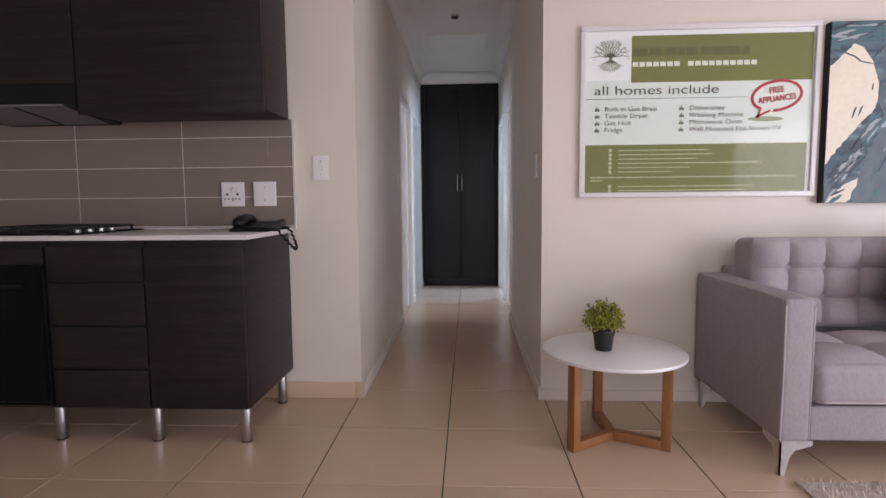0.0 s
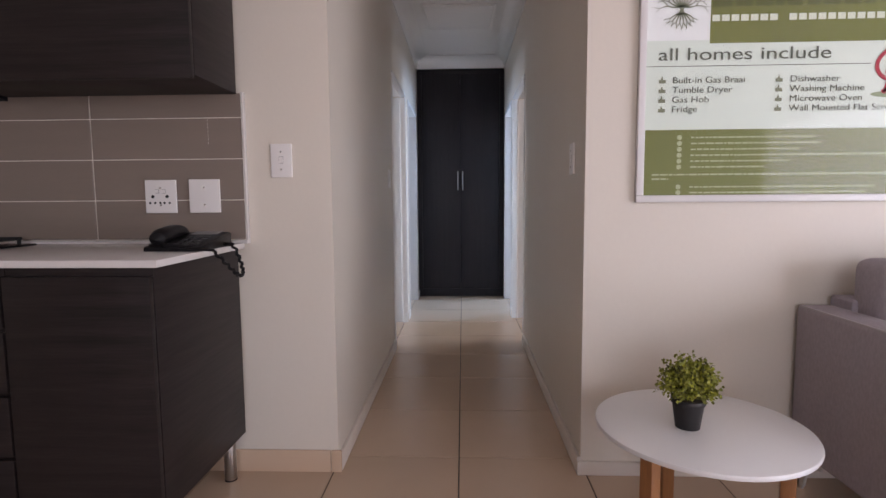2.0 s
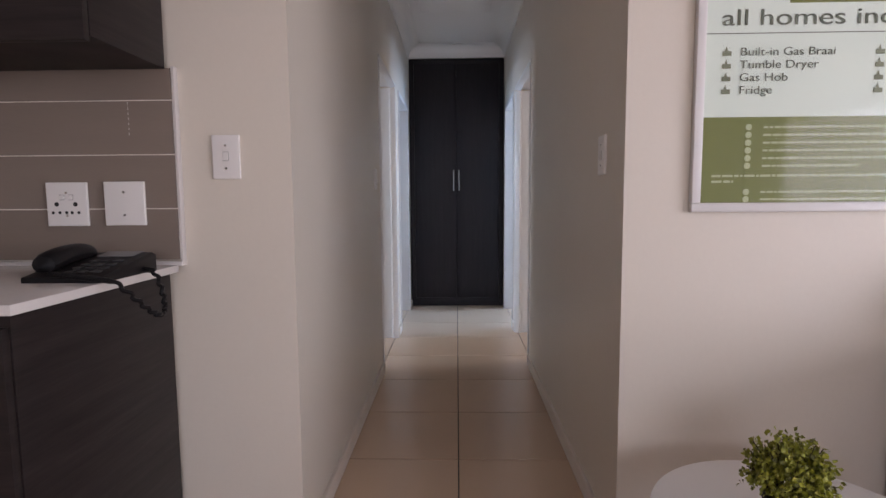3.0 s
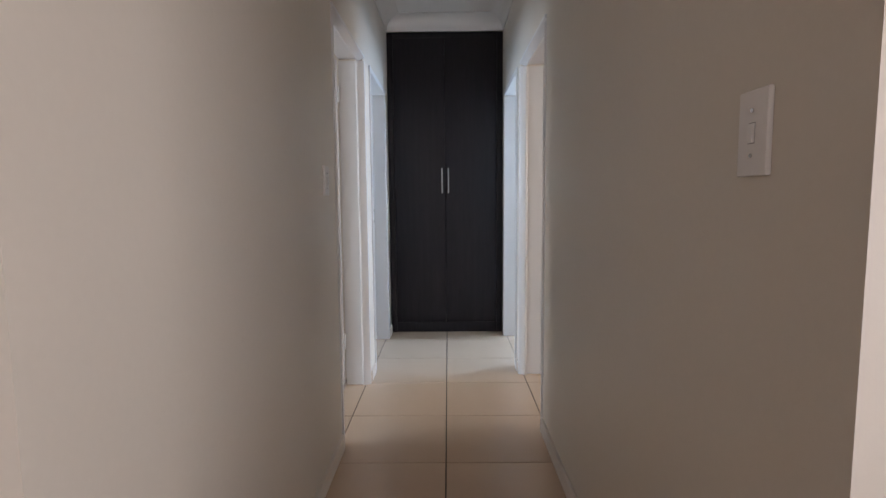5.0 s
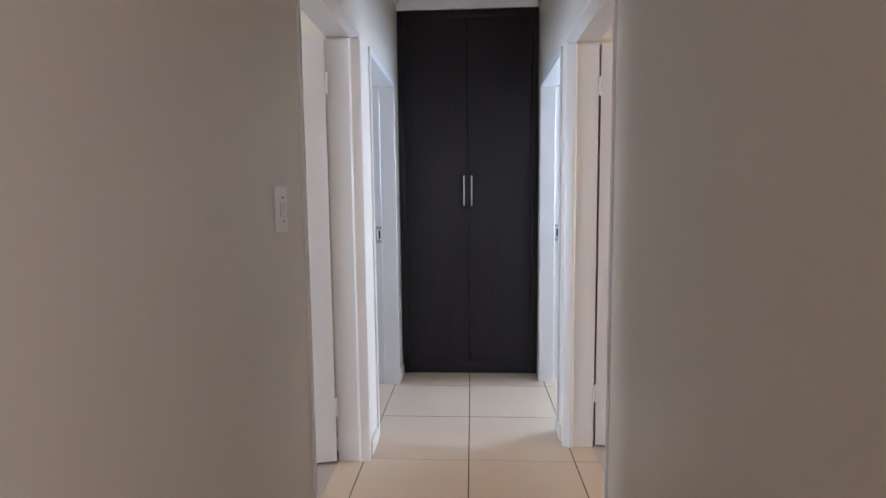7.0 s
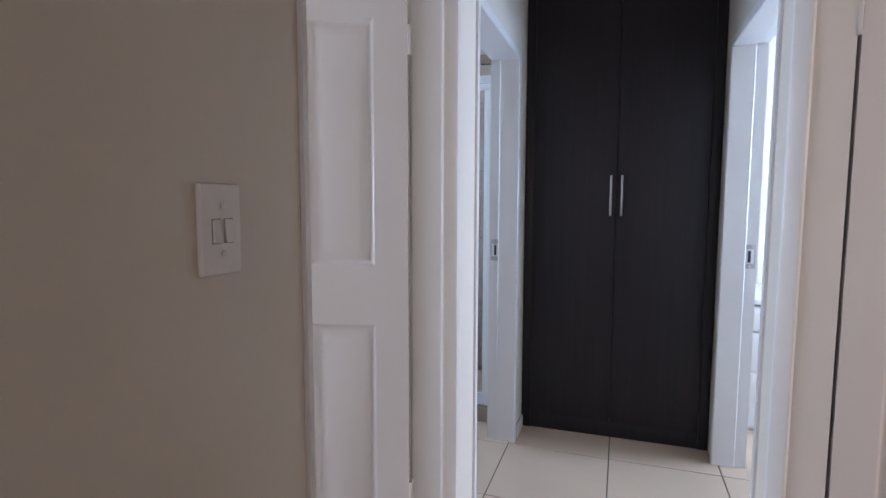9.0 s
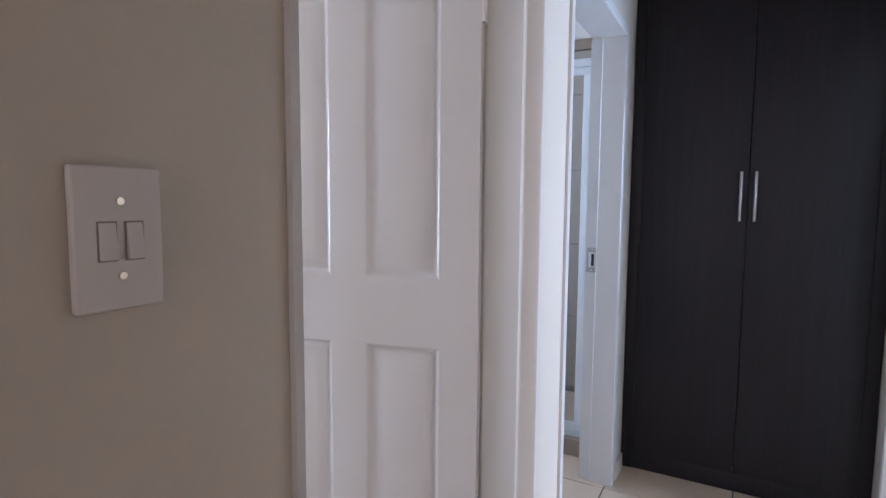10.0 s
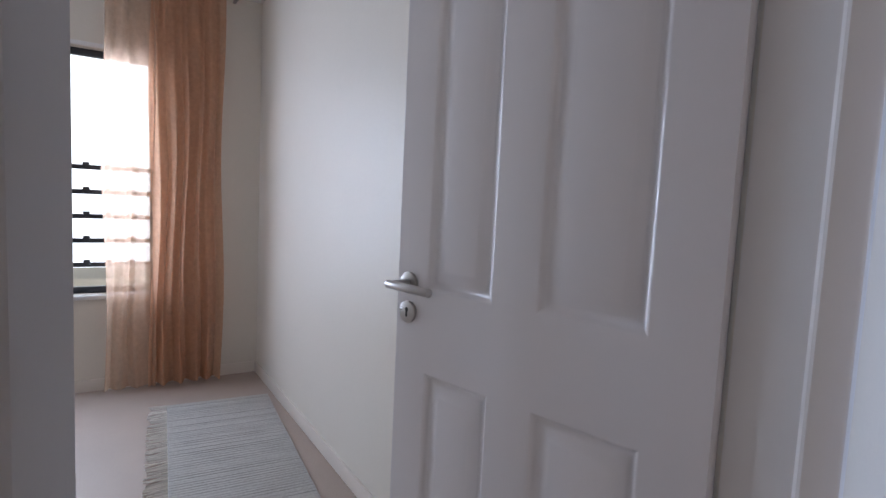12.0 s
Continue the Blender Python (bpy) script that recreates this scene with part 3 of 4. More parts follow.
# ---- kitchen ----
KX, KF = -0.345, -0.60
splash = thing("splashback", (-1.6, -0.02, 1.15), "taupe ceramic wall tiles laid in long rows with pale joints", "splashback")
part("grout_bed", box((-2.9, -0.0165, 0.915), (-0.300, -0.001, 1.452)), M_SPLASH_GROUT, splash)
part("edge_trim", box((-0.303, -0.022, 0.9), (-0.295, -0.001, 1.456), 0.001), M_COUNTER, splash, "white edge strip")
for r in range(4):
    z0, z1 = (0.917, 1.0645, 1.2165, 1.3665)[r], (1.0615, 1.2135, 1.3635, 1.452)[r]
    edges = [-2.9, -2.563, -1.997, -1.434, -0.872, -0.304]
    for a, b in zip(edges, edges[1:]):
        part("tile", box((a + 0.002, -0.02, z0), (b - 0.002, -0.015, z1), 0.001, 1), M_SPLASH, splash, smooth=False)
bm = bmesh.new()
for k in range(7):
    box((-0.431, -0.0206, 1.27 + k * 0.014), (-0.429, -0.0198, 1.276 + k * 0.014), bm=bm)
part("paint_marks", bm, M_COUNTER, splash, "small white paint flecks")

counter = thing("countertop", (-1.6, -0.32, 0.88), "white engineered stone kitchen countertop", "countertop")
part("slab", box((-2.9, -0.609, 0.884), (-0.3185, -0.02, 0.905), 0.003, 2), M_COUNTER, counter)
part("upstand", box((-2.9, -0.026, 0.9025), (-0.306, -0.021, 0.916), 0.001, 1), M_COUNTER, counter)


def foot(x, y, parent):
    bm = tube((x, y, 0.005), (x, y, 0.166), 0.0225, n=20, bevel=0.002)
    leg = part("leg", bm, M_STEEL, parent, "brushed steel cabinet foot")
    part("foot_cap", tube((x, y, 0.0), (x, y, 0.006), 0.0232, n=20, bevel=0.002), M_BLACK, leg)


def base_unit(x0, x1, label, fronts, feet):
    """A base cabinet on steel feet; fronts are (z from, z to)."""
    ob = thing("base_cabinet", ((x0 + x1) / 2, -0.3, 0), label, "cabinet", "kitchen base cabinets")
    part("body", box((x0, KF + 0.02, 0.166), (x1, -0.022, 0.8805), 0.001), M_WENGE_H, ob)
    for z0, z1 in fronts:
        nm = "door" if len(fronts) == 1 else "drawer_front"
        part(nm, box((x0 + 0.002, KF, z0), (x1 - 0.002, KF + 0.018, z1), 0.0015), M_WENGE_H, ob)
    for x in feet:
        foot(x, -0.53, ob)
        foot(x, -0.075, ob)
    return ob


u1 = base_unit(-0.765, KX, "dark wood grain base cabinet with one door on steel feet", [(0.168, 0.858)], (-0.387, -0.785))
u2 = base_unit(-1.187, -0.769, "dark wood grain drawer cabinet with four drawers", [(0.168, 0.332), (0.345, 0.517), (0.53, 0.702), (0.715, 0.858)], (-1.225,))
oven_unit = base_unit(-1.80, -1.191, "dark wood grain oven housing cabinet", [(0.168, 0.18)], (-1.75,))
u4 = base_unit(-2.85, -1.804, "dark wood grain base cabinet with one wide door", [(0.168, 0.858)], (-2.3, -2.8))
base_units = [u1, u2, oven_unit, u4]
oven = thing("oven", (-1.495, KF, 0.19), "black glass built-in electric oven", "oven")
part("oven_body", box((-1.785, KF + 0.001, 0.185), (-1.205, KF + 0.0195, 0.780), 0.002), M_BLACK, oven)
od = part("oven_door", box((-1.785, KF - 0.022, 0.20), (-1.205, KF, 0.776), 0.004), M_OVEN, oven)
bm = tube((-1.74, KF - 0.055, 0.70), (-1.25, KF - 0.055, 0.70), 0.008, n=12)
for x in (-1.70, -1.29):
    tube((x, KF - 0.055, 0.70), (x, KF - 0.02, 0.70), 0.006, n=10, bm=bm)
part("oven_handle", bm, M_BLACK, od)
part("fascia", box((-1.787, KF, 0.785), (-1.203, KF + 0.018, 0.858), 0.0015), M_WENGE_H, oven_unit, "dark wood grain panel over the oven")

hob = thing("gas_hob", (-1.36, -0.31, 0.902), "black glass gas hob with cast iron pan supports", "hob")
part("glass_plate", box((-1.65, -0.565, 0.9025), (-1.075, -0.085, 0.912), 0.003), M_OVEN, hob)
for x, y, r in ((-1.50, -0.2, 0.04), (-1.24, -0.2, 0.032), (-1.50, -0.42, 0.032), (-1.24, -0.42, 0.036)):
    bn = part("burner", tube((x, y, 0.912), (x, y, 0.919), r, r * 0.9, n=22, bevel=0.002), M_IRON, hob, "metal gas burner ring")
    part("burner_cap", tube((x, y, 0.9195), (x, y, 0.925), r * 0.75, n=20, bevel=0.002), M_IRON, bn)
for x in (-1.50, -1.24):
    bm = bmesh.new()
    for y in (-0.53, -0.31, -0.095):
        box((x - 0.115, y - 0.006, 0.925), (x + 0.115, y + 0.006, 0.936), 0.002, bm=bm)
    for xx in (x - 0.115, x + 0.105):
        box((xx, -0.53, 0.925), (xx + 0.010, -0.095, 0.936), 0.002, bm=bm)
        for y in (-0.525, -0.10):
            box((xx, y - 0.005, 0.912), (xx + 0.010, y + 0.005, 0.926), 0.002, bm=bm)
    for y in (-0.2, -0.42):
        box((x - 0.004, y - 0.075, 0.926), (x + 0.004, y + 0.075, 0.938), 0.002, bm=bm)
        box((x - 0.11, y - 0.004, 0.926), (x + 0.11, y + 0.004, 0.938), 0.002, bm=bm)
    part("pan_support", bm, M_IRON, hob)
for k in range(4):
    x, y = -1.115, -0.50 + 0.075 * k
    part("knob", tube((x, y, 0.912), (x, y, 0.926), 0.017, n=16, bevel=0.002), M_STEEL, hob, "steel gas knob")


def wall_unit(x0, x1, z0, label):
    ob = thing("wall_cabinet", ((x0 + x1) / 2, -0.17, z0), label, "cabinet", "kitchen wall cabinets")
    part("body", box((x0, -0.326, z0), (x1, -0.022, 2.2), 0.001), M_WENGE_H, ob)
    part("door", box((x0 + 0.0015, -0.346, z0 - 0.013), (x1 - 0.0015, -0.328, 2.198), 0.0015), M_WENGE_H, ob)
    return ob


wall_units = [
    wall_unit(-1.172, -0.3185, 1.449, "dark wood grain wall cabinet beside the hood"),
    wall_unit(-1.78, -1.176, 1.592, "short dark wood grain wall cabinet over the hood"),
    wall_unit(-2.85, -1.784, 1.449, "dark wood grain wall cabinet"),
]
hood = thing("cooker_hood", (-1.48, -0.2, 1.44), "black slide-out cooker hood under a cabinet", "cooker hood")
part("hood_body", box((-1.775, -0.345, 1.488), (-1.178, -0.03, 1.588), 0.003), M_BLACK, hood)
bm = prism([(-0.355, 1.476), (-0.03, 1.438), (-0.03, 1.4875), (-0.355, 1.4875)], "x", -1.232, -1.178)
prism([(-0.03, 1.4375), (-0.022, 1.436), (-0.022, 1.4875), (-0.03, 1.4875)], "x", -1.775, -1.178, bm=bm)
part("slide_tray", bm, M_BLACK, hood)
part("filter", prism([(-0.35, 1.477), (-0.031, 1.4395), (-0.031, 1.447), (-0.35, 1.485)], "x", -1.77, -1.233), M_GREYMETAL, hood, "grey metal grease filter")
part("filter_bar", prism([(-0.34, 1.4735), (-0.04, 1.4378), (-0.04, 1.440), (-0.34, 1.476)], "x", -1.485, -1.47), M_BLACK, hood)

# ---- telephone on the counter ----
phone = thing("telephone", (-0.50, -0.22, 0.902), "black corded desk telephone on the counter", "telephone")
bm = prism([(-0.36, 0.903), (-0.13, 0.903), (-0.13, 0.948), (-0.15, 0.955), (-0.36, 0.918)], "x", -0.545, -0.36, bevel=0.004)
part("phone_base", bm, M_BLACK, phone)
part("display", prism([(-0.20, 0.950), (-0.15, 0.9575), (-0.15, 0.956), (-0.20, 0.948)], "x", -0.475, -0.38), M_GREYMETAL, phone, "grey phone display")
for r in range(4):
    for c in range(3):
        x, y = -0.465 + c * 0.03, -0.33 + r * 0.028
        z = 0.9185 + (y + 0.36) * 0.176
        part("key", box((x, y, z), (x + 0.02, y + 0.018, z + 0.005), 0.0015), M_KEY, phone)
hs = bmesh.new()
ring_count, side_count = 15, 14
rings = []
for k in range(ring_count):
    u = k / (ring_count - 1)
    end = math.sqrt(max(0.0, 1 - (2 * u - 1) ** 6)) + 0.02
    swell = 0.85 + 0.15 * abs(2 * u - 1) ** 1.5
    c = Vector((-0.522, -0.33 + 0.175 * u, 0.938 + 0.012 * math.sin(u * math.pi) + 0.016 * u))
    rings.append([hs.verts.new(c + Vector((0.036 * swell * end * math.cos(a), 0, 0.027 * swell * end * math.sin(a))))
                  for a in (2 * math.pi * s / side_count for s in range(side_count))])
for r0, r1 in zip(rings, rings[1:]):
    for s in range(side_count):
        hs.faces.new((r0[s], r0[(s + 1) % side_count], r1[(s + 1) % side_count], r1[s]))
hs.faces.new(rings[0])
hs.faces.new(rings[-1])
part("handset", hs, M_BLACK, phone)
pts = []
for k in range(440):
    u = k / 439
    a = 2 * math.pi * 44 * u
    if u < 0.45:
        p = Vector((-0.49 + 0.17 * (u / 0.45), -0.345 - 0.035 * u / 0.45, 0.925 - 0.012 * (u / 0.45)))
    elif u < 0.72:
        s = (u - 0.45) / 0.27
        p = Vector((-0.318 + 0.06 * math.sin(s * math.pi) ** 0.8, -0.38 + 0.16 * s, 0.912 - 0.092 * math.sin(s * math.pi)))
    else:
        s = (u - 0.72) / 0.28
        p = Vector((-0.318 - 0.06 * s, -0.22 + 0.04 * s, 0.915))
    pts.append(p + 0.0028 * Vector((math.cos(a), math.sin(a), math.sin(a + 1.2) * 0.7)))
part("coiled_cord", path_tube(pts, 0.0052, 6), M_BLACK, phone)
part("line_cord", path_tube([(-0.54, -0.15, 0.906), (-0.60, -0.12, 0.905), (-0.68, -0.10, 0.905), (-0.70, -0.05, 0.905)], 0.002, 6), M_BLACK, phone)

phone.location.x += 0.04

# the kitchen run is drawn to nominal unit sizes and set to its true size here
for ob in (splash, *wall_units, hood):
    ob.matrix_world = Matrix.Translation((-0.0187, 0, 0)) @ Matrix.Diagonal((1.0245, 1, 1.0185, 1)) @ pose(*ob.location)
for ob in (counter, *base_units, oven, hob, phone):
    ob.matrix_world = Matrix.Translation((-0.0135, 0, 0)) @ Matrix.Diagonal((1.0128, 1, 1.0150, 1)) @ pose(*ob.location)

# ---- living room: poster ----
poster = thing("framed_poster", (1.71, 0, 1.04), "white-framed green and white information poster behind a clear cover", "poster")
PX0, PX1, PZ0, PZ1 = 1.138, 2.298, 1.062, 1.908
bm = bmesh.new()
for a, b in (((PX0, PZ0), (PX1, PZ0 + 0.026)), ((PX0, PZ1 - 0.026), (PX1, PZ1)), ((PX0, PZ0 + 0.026), (PX0 + 0.026, PZ1 - 0.026)), ((PX1 - 0.026, PZ0 + 0.026), (PX1, PZ1 - 0.026))):
    box((a[0], -0.022, a[1]), (b[0], -0.001, b[1]), 0.005, 2, bm)
part("frame", bm, M_WHITE, poster, "white moulded frame")
IX0, IX1, IZ0, IZ1 = PX0 + 0.026, PX1 - 0.026, PZ0 + 0.026, PZ1 - 0.026
W_, H_ = IX1 - IX0, IZ1 - IZ0


def sheet(name, u0, v0, u1, v1, mat, lift, label=""):
    """A printed field; u to the right and v down, both from 0 to 1 over the sheet."""
    return part(name, box((IX0 + u0 * W_, -0.006 - lift, IZ1 - v1 * H_), (IX0 + u1 * W_, -0.0055, IZ1 - v0 * H_)), mat, poster, label, smooth=False)


def write(body, u, v, size, mat, stretch=1.15, name="lettering", turn=0, bold=0.0):
    bm = moved(lettering(body, size, stretch, bold=bold), IX0 + u * W_, -0.0085, IZ1 - v * H_, pose(0, 0, 0, 0, -turn, 0))
    return part(name, bm, mat, poster, smooth=False)


sheet("paper", 0, 0, 1, 1, M_PAPER, 0.0)
sheet("pale_field", 0.0, 0.30, 1, 0.70, M_PALE, 0.0006)
sheet("green_band", 0.205, 0.03, 0.995, 0.315, M_GREEN, 0.0012)
sheet("green_field", 0.005, 0.70, 0.985, 1.0, M_GREEN, 0.0012)
sheet("rule", 0.0, 0.413, 0.72, 0.416, M_INK, 0.0012)
# the name of the estate, as plain bars
for k, (a, b) in enumerate(((0, .9), (1, 1.8), (1.9, 2.7), (2.8, 3.2), (3.3, 4.0), (4.2, 4.8), (4.9, 5.7), (5.8, 6.6), (6.7, 7.2))):
    sheet("name_bar", 0.21 + a * 0.071, 0.105, 0.21 + b * 0.071, 0.155, M_GREENDK, 0.0018)
for k in list(range(7)) + list(range(8, 18)):
    sheet("name_bar", 0.21 + k * 0.0305, 0.19, 0.21 + k * 0.0305 + 0.024, 0.218, M_INKWHITE, 0.0018)
write("all homes include", 0.04, 0.388, 0.062, M_INK, 1.42)
for k, s in enumerate(("Built-in Gas Braai", "Tumble Dryer", "Gas Hob", "Fridge")):
    write(s, 0.088, 0.49 + 0.0435 * k, 0.0315, M_INK, 1.18, bold=-0.0002)
for k, s in enumerate(("Dishwasher", "Washing Machine", "Microwave Oven", "Wall Mounted Flat Screen TV")):
    write(s, 0.465, 0.49 + 0.0435 * k, 0.0315, M_INK, 1.18, bold=-0.0002)
write("FREE", 0.812, 0.398, 0.042, M_RED, 0.85, turn=7, bold=0.0008)
write("APPLIANCES", 0.766, 0.458, 0.0405, M_RED, 0.82, turn=7, bold=0.0008)
for col in (0.045, 0.42):
    for k in range(4):
        u, v = col, 0.49 + 0.0435 * k
        bm = box((IX0 + u * W_, -0.0085, IZ1 - v * H_), (IX0 + (u + 0.022) * W_, -0.0075, IZ1 - (v - 0.016) * H_), 0.0004, 1)
        prism([(IX0 + (u + 0.006) * W_, IZ1 - (v - 0.016) * H_), (IX0 + (u + 0.013) * W_, IZ1 - (v - 0.016) * H_), (IX0 + (u + 0.010) * W_, IZ1 - (v - 0.032) * H_)],
              "y", -0.0085, -0.0075, bm=bm)
        part("bullet", bm, M_EMBLEM, poster, smooth=False)
rows = [(0.735, 0.40), (0.762, 0.42), (0.789, 0.35), (0.816, 0.64), (0.843, 0.32), (0.870, 0.24), (0.962, 0.60), (0.988, 0.57)]
rng = random.Random(4)
for v, wide in rows:
    bm = tube((IX0 + 0.118 * W_, -0.0085, IZ1 - v * H_), (IX0 + 0.118 * W_, -0.0075, IZ1 - v * H_), 0.009, n=14)
    u = 0.155
    while u < 0.155 + wide:
        step = rng.uniform(0.010, 0.032)
        box((IX0 + u * W_, -0.0085, IZ1 - (v + 0.004) * H_), (IX0 + min(u + step - 0.004, 0.155 + wide) * W_, -0.0075, IZ1 - (v - 0.003) * H_), bm=bm)
        u += step
    part("small_print", bm, M_PRINT, poster, smooth=False)
for v, u0, u1 in ((0.905, 0.03, 0.95), (0.925, 0.03, 0.085)):
    bm = bmesh.new()
    u = u0
    while u < u1:
        step = rng.uniform(0.010, 0.032)
        box((IX0 + u * W_, -0.0085, IZ1 - (v + 0.004) * H_), (IX0 + min(u + step - 0.004, u1) * W_, -0.0075, IZ1 - (v - 0.004) * H_), bm=bm)
        u += step
    part("small_print", bm, M_PRINT, poster, smooth=False)
# the round tree emblem: a trunk with forking branches and roots
cx, cz, R = IX0 + 0.112 * W_, IZ1 - 0.155 * H_, 0.082


def stroke(bm, x, z, ang, length, wide, bend, depth):
    """A tapering, bending stroke that forks at its end."""
    for k in range(4):
        x1, z1 = x + length / 4 * math.cos(ang), z + length / 4 * math.sin(ang)
        w0, w1 = wide * (1 - 0.12 * k), wide * (1 - 0.12 * (k + 1))
        nx, nz = -math.sin(ang), math.cos(ang)
        prism([(x + nx * w0, z + nz * w0), (x - nx * w0, z - nz * w0), (x1 - nx * w1, z1 - nz * w1), (x1 + nx * w1, z1 + nz * w1)], "y", -0.0085, -0.0075, bm=bm)
        x, z, ang = x1, z1, ang + bend / 4
    if depth:
        for f in (-0.55, 0.45):
            stroke(bm, x, z, ang + f + rng.uniform(-0.15, 0.15), length * rng.uniform(0.55, 0.75), wide * 0.55, -bend * 0.6, depth - 1)


bm = bmesh.new()
prism([(cx - 0.012, cz - 0.026), (cx - 0.006, cz - 0.008), (cx - 0.011, cz + 0.008), (cx + 0.011, cz + 0.008), (cx + 0.006, cz - 0.008), (cx + 0.012, cz - 0.026)], "y", -0.0085, -0.0075, bm=bm)
for k in range(11):
    a = math.pi * (-0.05 + 1.10 * k / 10)
    stroke(bm, cx + 0.006 * math.cos(a), cz + 0.002, a, R * (0.46 + 0.08 * abs(math.cos(a))), 0.0030, 0.6 * math.cos(a), 2)
for k in range(8):
    a = -math.pi * (0.12 + 0.76 * k / 7)
    stroke(bm, cx + 0.010 * math.cos(a), cz - 0.020, a, R * 0.42, 0.0024, -0.4 * math.cos(a), 1)
part("emblem", bm, M_EMBLEM, poster, "dark green round tree emblem", smooth=False)
# the red speech bubble
bub = bmesh.new()
ring = []
for k in range(48):
    a = 2 * math.pi * k / 48
    ring.append((math.cos(a), math.sin(a)))
bx0, bz0 = IX0 + 0.845 * W_, IZ1 - 0.41 * H_
for k in range(48):
    (c1, s1), (c2, s2) = ring[k], ring[(k + 1) % 48]
    if 31 <= k <= 34:
        continue
    t1, t2 = 0.014, 0.014
    prism([(bx0 + c1 * 0.125, bz0 + s1 * 0.078 + c1 * 0.012), (bx0 + c2 * 0.125, bz0 + s2 * 0.078 + c2 * 0.012),
           (bx0 + c2 * (0.125 - t2), bz0 + s2 * (0.078 - t2) + c2 * 0.012), (bx0 + c1 * (0.125 - t1), bz0 + s1 * (0.078 - t1) + c1 * 0.012)], "y", -0.0085, -0.0076, bm=bub)
for a, b in (((-0.082, -0.062), (-0.095, -0.108)), ((-0.095, -0.108), (-0.025, -0.076))):
    d = (Vector(b) - Vector(a)).normalized() * 0.011
    prism([(bx0 + a[0], bz0 + a[1]), (bx0 + b[0], bz0 + b[1]), (bx0 + b[0] - d.y, bz0 + b[1] + d.x), (bx0 + a[0] - d.y, bz0 + a[1] + d.x)], "y", -0.0086, -0.0077, bm=bub)
prism([(bx0 - 0.05 + 0.085 * math.cos(2 * math.pi * k / 24), bz0 - 0.112 + 0.012 * math.sin(2 * math.pi * k / 24)) for k in range(24)], "y", -0.0068, -0.0058, bm=(smear := bmesh.new()))
part("bubble_shade", smear, M_BUBBLE, poster, "dull green printed shade under the bubble", smooth=False)
part("speech_bubble", bub, M_RED, poster, "red speech bubble outline", smooth=False)
cover = part("cover_sheet", box((IX0, -0.0125, IZ0), (IX1, -0.0115, IZ1)), M_POSTERGLASS, poster, "clear glossy cover", smooth=False)
cover.visible_shadow = False

# ---- painting ----
painting = thing("canvas_painting", (2.72, -0.02, 1.0), "unframed abstract canvas in teal, slate and cream", "painting")
QX0, QX1, QZ0, QZ1 = 2.320, 3.18, 1.026, 1.893
part("stretcher", box((QX0, -0.045, QZ0), (QX1, -0.001, QZ1), 0.002), M_CANVAS_EDGE, painting, "black canvas edge")
part("canvas", box((QX0 + 0.001, -0.047, QZ0 + 0.001), (QX1 - 0.001, -0.0452, QZ1 - 0.001)), M_PAINTING, painting, smooth=False)
rng = random.Random(9)


def brush_patch(u, v, w, h, tilt, mat, lift, ragged=0.25):
    """A ragged patch of paint."""
    pts = []
    for k in range(36):
        a = 2 * math.pi * k / 36
        r = 1 + ragged * (noise.noise((math.cos(a) * 2.3 + u * 7, math.sin(a) * 2.3, v * 5)))
        x, z = w * r * math.cos(a), h * r * math.sin(a)
        c, s = math.cos(radians(tilt)), math.sin(radians(tilt))
        px, pz = QX0 + u * (QX1 - QX0) + c * x - s * z, QZ1 - v * (QZ1 - QZ0) + s * x + c * z
        pts.append((min(max(px, QX0 + 0.002), QX1 - 0.002), min(max(pz, QZ0 + 0.002), QZ1 - 0.002)))
    part("paint_patch", prism(pts, "y", -0.0474 - lift, -0.0469), mat, painting, smooth=False)


def paint_shape(outline, mat, lift, ragged=0.006, seed=0.0):
    """A field of paint with brushed edges; the outline is in metres right of and below the canvas corner."""
    pts = []
    for k, (u0, v0) in enumerate(outline):
        u1, v1 = outline[(k + 1) % len(outline)]
        steps = max(1, int(math.hypot(u1 - u0, v1 - v0) / 0.008))
        for j in range(steps):
            f = j / steps
            u, v = u0 + (u1 - u0) * f, v0 + (v1 - v0) * f
            d = ragged * noise.noise((u * 60 + seed, v * 60, seed)) * 2
            pts.append((min(max(QX0 + u + d, QX0 + 0.002), QX1 - 0.002), min(max(QZ1 - v - d * 0.7, QZ0 + 0.002), QZ1 - 0.002)))
    part("paint_patch", prism(pts, "y", -0.0474 - lift, -0.0469), mat, painting, smooth=False)


# teal crown, grey-blue trunk, two cream fields and a dark wing of strokes
paint_shape([(0.0, 0.0), (0.40, 0.0), (0.40, 0.06), (0.22, 0.07), (0.10, 0.10), (0.0, 0.14)], M_TEAL, 0.0001, 0.012, 1.0)
paint_shape([(0.24, 0.12), (0.42, 0.05), (0.42, 0.867), (0.10, 0.867), (0.17, 0.72), (0.22, 0.58), (0.27, 0.40)], M_TRUNK, 0.0003, 0.012, 2.0)
paint_shape([(0.0, 0.215), (0.05, 0.165), (0.11, 0.105), (0.155, 0.125), (0.20, 0.19), (0.232, 0.29), (0.235, 0.37), (0.21, 0.44), (0.13, 0.52), (0.06, 0.60), (0.0, 0.68)], M_CREAM, 0.0005, 0.004, 3.0)
paint_shape([(0.0, 0.867), (0.0, 0.845), (0.07, 0.80), (0.165, 0.735), (0.155, 0.78), (0.115, 0.867)], M_CREAM, 0.0006, 0.005, 4.0)
paint_shape([(0.50, 0.30), (0.60, 0.22), (0.70, 0.34), (0.66, 0.55), (0.54, 0.60)], M_CREAM, 0.0006, 0.012, 5.0)
